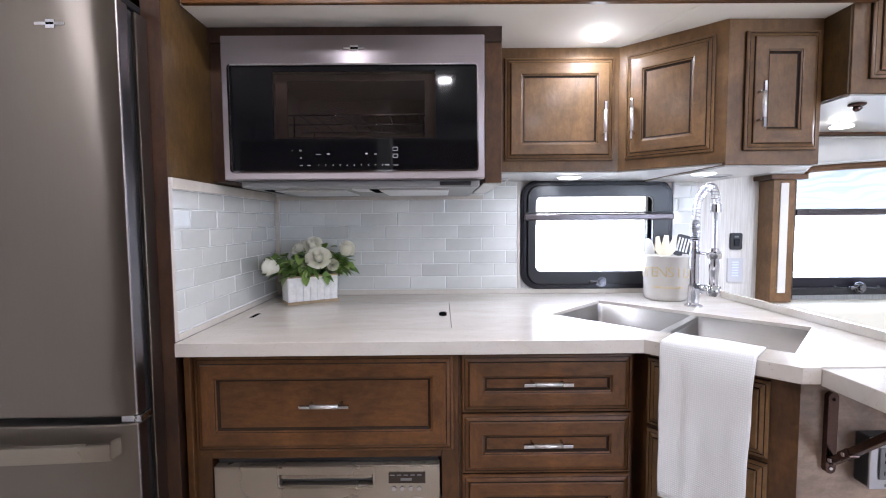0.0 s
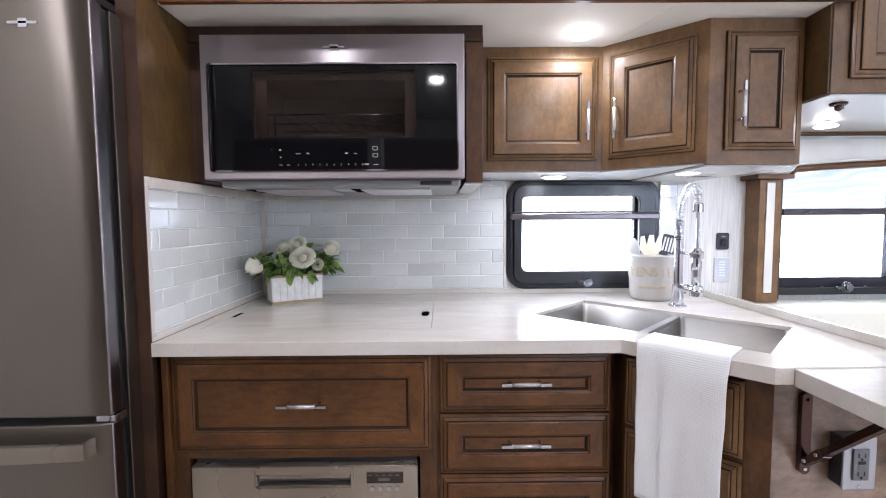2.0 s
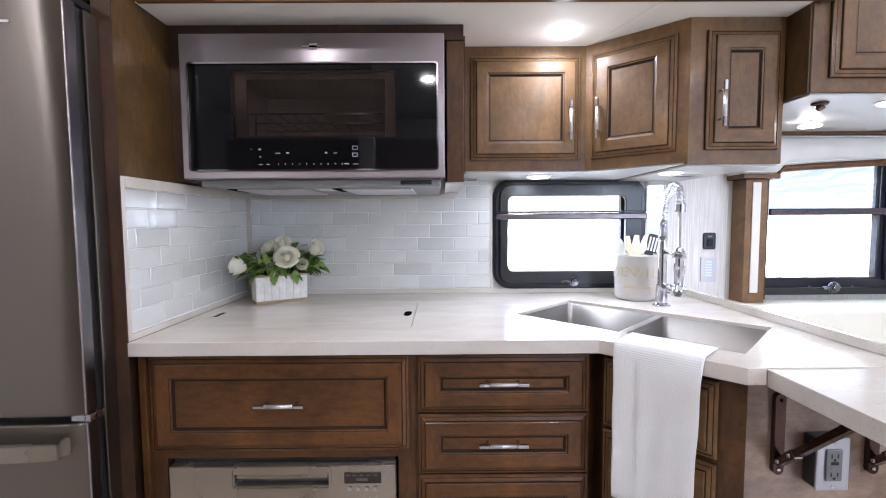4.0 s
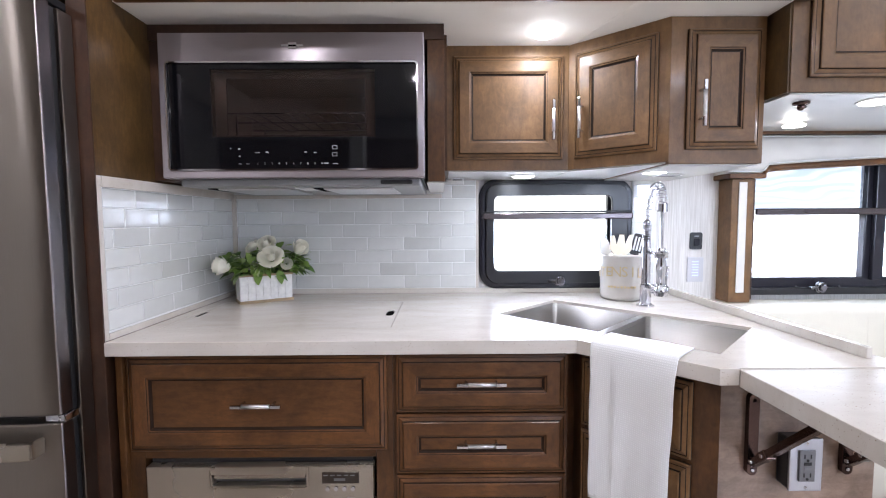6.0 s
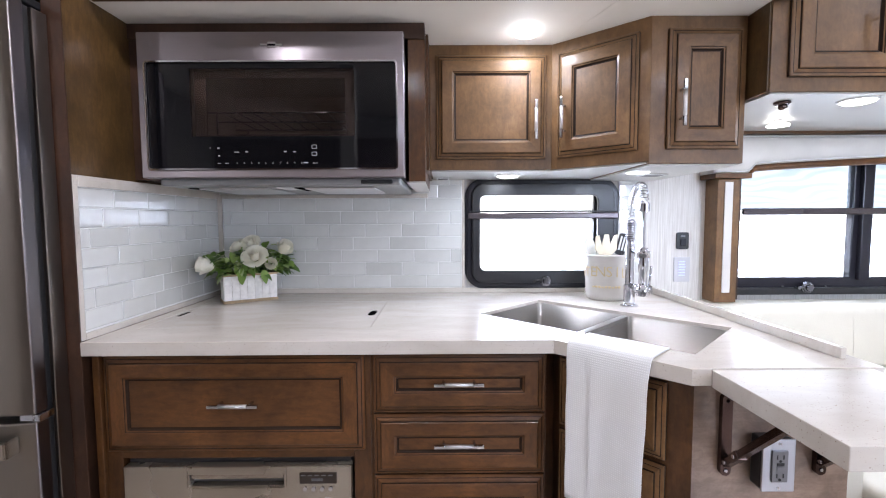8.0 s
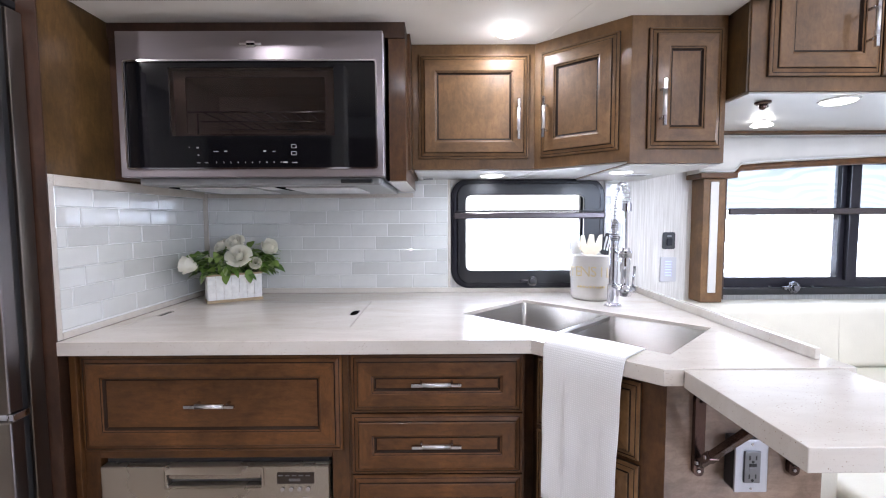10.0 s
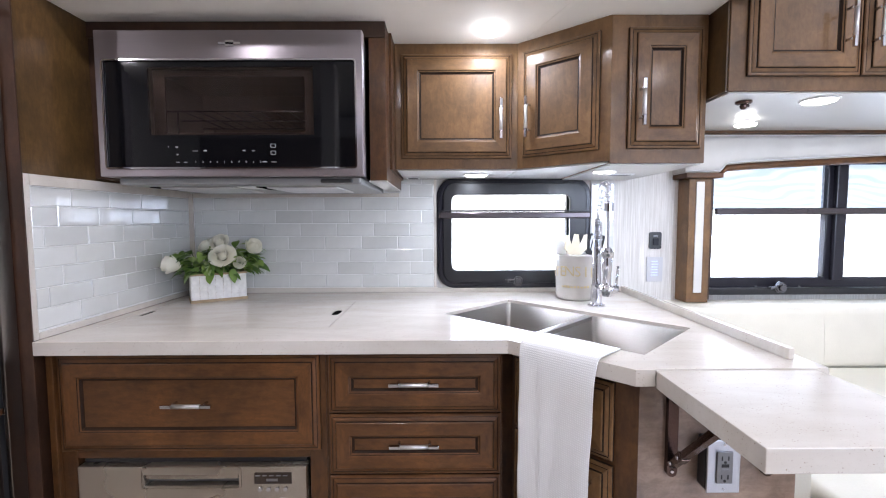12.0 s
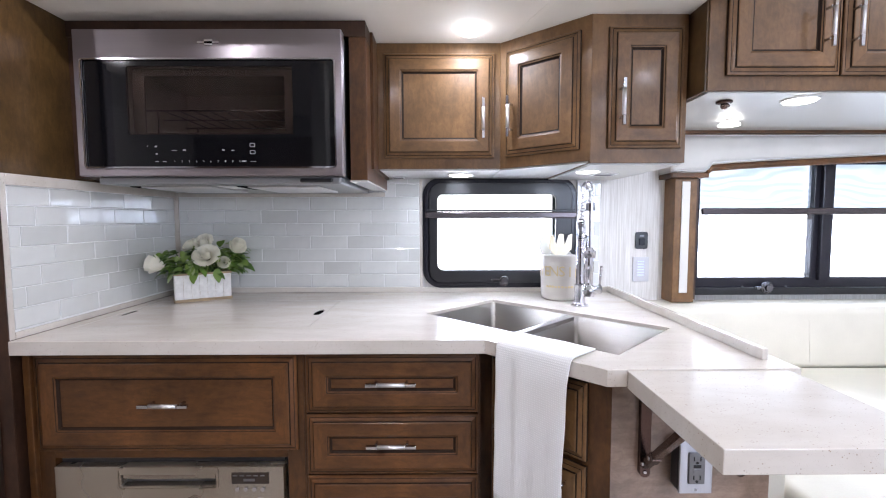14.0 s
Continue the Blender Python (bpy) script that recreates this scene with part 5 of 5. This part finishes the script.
def towel(m):
    """Folded waffle towel laid over the slanted edge; m turns from the slanted axes to the room."""
    u0, u1 = -0.374, -0.176
    path = [(1.309, TOP + 0.0030), (1.296, TOP + 0.0035), (1.27, TOP + 0.004), (1.24, TOP + 0.0042), (1.215, TOP + 0.005), (1.203, TOP + 0.0045), (1.1955, TOP + 0.001), (1.1925, TOP - 0.008), (1.1915, TOP - 0.025)]
    path += [(1.1910, TOP - 0.045 - 0.0178 * i) for i in range(20)]
    bm = bmesh.new()
    uv = bm.loops.layers.uv.new("UVMap")
    nu = 44
    dist, rows, run = 0.0, [], []
    for j, (v, z) in enumerate(path):
        if j:
            dist += math.hypot(v - path[j - 1][0], z - path[j - 1][1])
        run.append(dist)
        hang = max(0, TOP - z) / 0.38
        row = []
        for i in range(nu + 1):
            s = i / nu
            fold = 0.0020 * math.tanh((s - 0.30) * 40) + 0.0014 * math.tanh((s - 0.80) * 45)
            wav = 0.004 * math.sin(s * 7.5 + 0.8 + hang * 0.8) + 0.0012 * math.sin(s * 19 + hang * 3)
            u = u0 + (u1 - u0) * s + hang * (0.006 - 0.016 * s) + 0.0008 * math.sin(z * 40 + s * 2)
            out = -hang * (wav + 0.010) - (fold + 0.004) * min(1, hang * 8) * 1.0
            drop = -0.018 * s * hang if j == len(path) - 1 else -0.012 * s * hang
            lift = 0.0 if hang else 0.0007 * math.sin(s * 9 + v * 50) + 0.001
            row.append(bm.verts.new((u, v + out, z + drop + lift)))
        rows.append(row)
    for j in range(len(rows) - 1):
        for i in range(nu):
            f = bm.faces.new((rows[j][i], rows[j][i + 1], rows[j + 1][i + 1], rows[j + 1][i]))
            f.smooth = True
            for lp, (a, b) in zip(f.loops, ((i, j), (i + 1, j), (i + 1, j + 1), (i, j + 1))):
                lp[uv].uv = (a / nu * 0.21 * 1.0, run[b])
    ob = whole("dish_towel", bm, WAFFLE, "white waffle-weave dish towel draped over the counter edge", "towel", m=m)
    so = ob.modifiers.new("thickness", "SOLIDIFY")
    so.thickness, so.offset = 0.004, 0.0


def rose(parent, c, r, m_rot, half=False):
    """A rose of cupped petals in widening whorls."""
    rnd = random.Random(int(c[0] * 1000))
    bm = bmesh.new()
    whorls = ((0.30, 3, 1.22), (0.48, 3, 1.20), (0.64, 4, 1.10), (0.76, 4, 0.85)) if half else ((0.16, 3, 0.92), (0.30, 3, 0.95), (0.46, 3, 0.95), (0.62, 4, 0.92), (0.80, 5, 0.86), (0.92, 5, 0.74), (1.02, 5, 0.58))
    for k, (rad, count, high) in enumerate(whorls):
        for p in range(count):
            a0 = math.tau * (p + 0.4 * k) / count + rnd.uniform(-0.15, 0.15)
            span = math.tau / count * (0.62 if k > 2 else 0.95)
            grid = []
            for i in range(6):
                t = i / 5
                row = []
                for j in range(7):
                    s = j / 6 * 2 - 1
                    a = a0 + s * span * (0.72 + 0.28 * math.sin(math.pi * min(1, t + 0.15)))
                    rr = r * rad * math.sin(math.pi * (0.10 + (0.62 - 0.22 * rad) * t)) * (1 + (0.30 * rad * t ** 4 if rad > 0.6 else 0))
                    z = r * (1.30 * high * t - 0.14 * s * s * t - (0.10 * t ** 5 if k > 2 else 0)) - r * 0.65
                    row.append(bm.verts.new((rr * math.cos(a), rr * math.sin(a), z)))
                grid.append(row)
            for i in range(5):
                for j in range(6):
                    bm.faces.new((grid[i][j], grid[i][j + 1], grid[i + 1][j + 1], grid[i + 1][j])).smooth = True
    return part("rose", bm, PETAL, parent, "white rose bloom", pose(*c) @ m_rot)


def flower_box():
    ang, c = 33, (-0.479, 1.740)
    b = root("flower_arrangement", (*c, TOP), "white roses and green leaves in a whitewashed plank box", "flowers")
    m = pose(c[0], c[1], TOP, 0, 0, ang)
    w, d, h = 0.186, 0.092, 0.107
    bx = part("planter_box", boxes((-w / 2 + 0.004, w / 2 - 0.004, -d / 2 + 0.004, d / 2 - 0.004, 0.004, h - 0.012)), TAN, b, "", m)
    n = 7
    rnd = random.Random(4)
    for i in range(n):
        a = -w / 2 + w * i / n
        t = rnd.uniform(0, 0.0012)
        for y0, y1 in ((-d / 2 - t, -d / 2 + 0.0038), (d / 2 - 0.0038, d / 2 + t)):
            part("plank", boxes((a + 0.0003, a + w / n - 0.0003, y0, y1, 0.010, h - 0.007), bev=0.0008), WHITEWASH, bx, "", m)
    for i in range(4):
        a = -d / 2 + 0.005 + (d - 0.01) * i / 4
        for x0, x1 in ((-w / 2 - 0.002, -w / 2 + 0.0036), (w / 2 - 0.0036, w / 2 + 0.002)):
            part("plank", boxes((x0, x1, a + 0.0006, a + (d - 0.01) / 4 - 0.0006, 0.010, h - 0.007), bev=0.0008), WHITEWASH, bx, "", m)
    for z0, z1 in ((0.0, 0.0095), (h - 0.0065, h)):
        part("trim_band", slab([(-w / 2 - 0.004, -d / 2 - 0.004), (w / 2 + 0.004, -d / 2 - 0.004), (w / 2 + 0.004, d / 2 + 0.004), (-w / 2 - 0.004, d / 2 + 0.004)], [[(-w / 2 + 0.008, -d / 2 + 0.008), (-w / 2 + 0.008, d / 2 - 0.008), (w / 2 - 0.008, d / 2 - 0.008), (w / 2 - 0.008, -d / 2 + 0.008)]], z0, z1), TAN, bx, "bare pine trim", m)
    part("soil", boxes((-w / 2 + 0.009, w / 2 - 0.009, -d / 2 + 0.009, d / 2 - 0.009, h - 0.011, h - 0.004)), LEAF, bx, "", m)

    def leaf(bm, base, way, length, width, droop):
        way = Vector(way).normalized()
        side = way.cross(Vector((0, 0, 1)))
        side = side.normalized() if side.length > 0.05 else Vector((1, 0, 0))
        side = (side + Vector((0, 0, rnd.uniform(-0.6, 0.6)))).normalized()
        rows = []
        for i in range(6):
            t = i / 5
            p = Vector(base) + way * length * t - Vector((0, 0, droop * length * t * t))
            k = width * (math.sin(math.pi * min(1, t * 0.92 + 0.06)) ** 0.8)
            fold = Vector((0, 0, 0.25 * k))
            rows.append([bm.verts.new(p - side * k + fold), bm.verts.new(p), bm.verts.new(p + side * k + fold)])
        for p, q in zip(rows, rows[1:]):
            for i in range(2):
                bm.faces.new((p[i], p[i + 1], q[i + 1], q[i])).smooth = True

    lv, st = bmesh.new(), bmesh.new()
    for i in range(300):
        a = rnd.uniform(-math.pi, math.pi)
        px, py = rnd.uniform(-0.125, 0.140), rnd.uniform(-0.055, 0.045)
        pz = h + rnd.uniform(-0.004, 0.092) * (1 - 0.30 * abs(px) / 0.14) + (0.028 if px > 0.05 and i % 3 == 0 else 0)
        way = (px * 9 + 0.5 * math.cos(a), py * 12 + 0.6 * math.sin(a) - 0.2, rnd.uniform(-0.35, 0.8))
        leaf(lv, (px, py, pz), way, rnd.uniform(0.022, 0.056), rnd.uniform(0.007, 0.019), rnd.uniform(0.1, 0.7))
    for px, py, way, ln in ((-0.03, -0.05, (-0.1, -0.5, -0.9), 0.05), (0.045, -0.05, (0.1, -0.3, -1), 0.05), (-0.09, -0.03, (-0.5, -0.3, -0.8), 0.05), (0.10, 0.0, (0.8, -0.3, -0.3), 0.055)):
        leaf(lv, (px, py, h + 0.012), way, ln, 0.017, 0.1)
    for i in range(16):
        px, py = rnd.uniform(-0.08, 0.08), rnd.uniform(-0.03, 0.03)
        tube(st, [(px * 0.6, py, h - 0.01), (px, py, h + 0.03), (px * 1.3, py * 1.3, h + rnd.uniform(0.05, 0.10))], 0.0016, 5)
    tagged(part("foliage", lv, LEAF, b, "dark green leaves", m), kind="stuff")
    part("stems", st, LEAF, b, "", m)
    rose(b, (-0.580, 1.624, 1.065), 0.039, pose(0, 0, 0, 75, 0, -70), True)
    rose(b, (-0.424, 1.668, 1.097), 0.037, pose(0, 0, 0, 52, 0, 10))
    rose(b, (-0.332, 1.716, 1.121), 0.036, pose(0, 0, 0, 40, 35, 20), True)
    part("stem", tube(bmesh.new(), [(-0.414, 1.736, 1.023), (-0.359, 1.726, 1.073), (-0.334, 1.718, 1.108)], 0.002, 6), LEAF, b)
    part("stem", tube(bmesh.new(), [(-0.504, 1.696, 1.023), (-0.549, 1.656, 1.053), (-0.574, 1.631, 1.060)], 0.002, 6), LEAF, b)
    rose(b, (-0.462, 1.721, 1.141), 0.031, pose(0, 0, 0, 50, -15, 0))
    rose(b, (-0.384, 1.721, 1.063), 0.026, pose(0, 0, 0, 80, 0, 20), True)
    rose(b, (-0.514, 1.721, 1.131), 0.026, pose(0, 0, 0, 40, -25, -20))

# ---- build ----
shell()
kitchen_window()
dinette_window()
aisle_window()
base_cabinets()
upper_cabinets()
skew, SKEW = counter()
refrigerator()
fridge_surround()
microwave()
dishwasher()
puck(0.535, 1.447, 1.8108, "round recessed light in the soffit", 2.8, 0.038, drop=0.010, domed=True)
puck(0.515, 1.690, 1.3908, "round recessed light under the wall cabinet", 1.35, 0.042, drop=0.004)
puck(0.943, 1.560, 1.3908, "round recessed light under the corner cabinet", 1.3, 0.043, drop=0.004)
puck(1.478, 1.335, 1.5668, "round recessed light under the overhead cabinet", 3.0, 0.043, drop=0.004)
puck(1.95, 1.335, 1.5668, "round recessed light under the overhead cabinet", 3.0, 0.043, drop=0.004)
# First lamp is known from its reflection; the other five are unseen, added fill.
for x, y in ((0.07, -0.47), (0.95, -0.47), (1.85, -0.47), (2.1, 0.74), (0.95, -1.3), (1.85, -1.3)):
    puck(x, y, HIGH - 0.0003, "round recessed light in the main ceiling", 5.8, 0.05, colour=ROOM)
puck(-0.34, 0.74, HIGH - 0.0003, "round recessed light in the main ceiling", 7.5, 0.05, colour=ROOM)
puck(-1.5, -0.1, HIGH - 0.0003, "round recessed light in the main ceiling", 4.0, 0.05, colour=ROOM)
pilaster()
valance()
bench()
leaf_bracket(0.878, "bronze folding bracket under the raised counter leaf")
leaf_bracket(1.085, "bronze folding bracket under the raised counter leaf")
power_outlet()
wall_controls()
ceiling_bits()
faucet()
utensil_crock()
towel(SKEW)
flower_box()
splash_tiles()
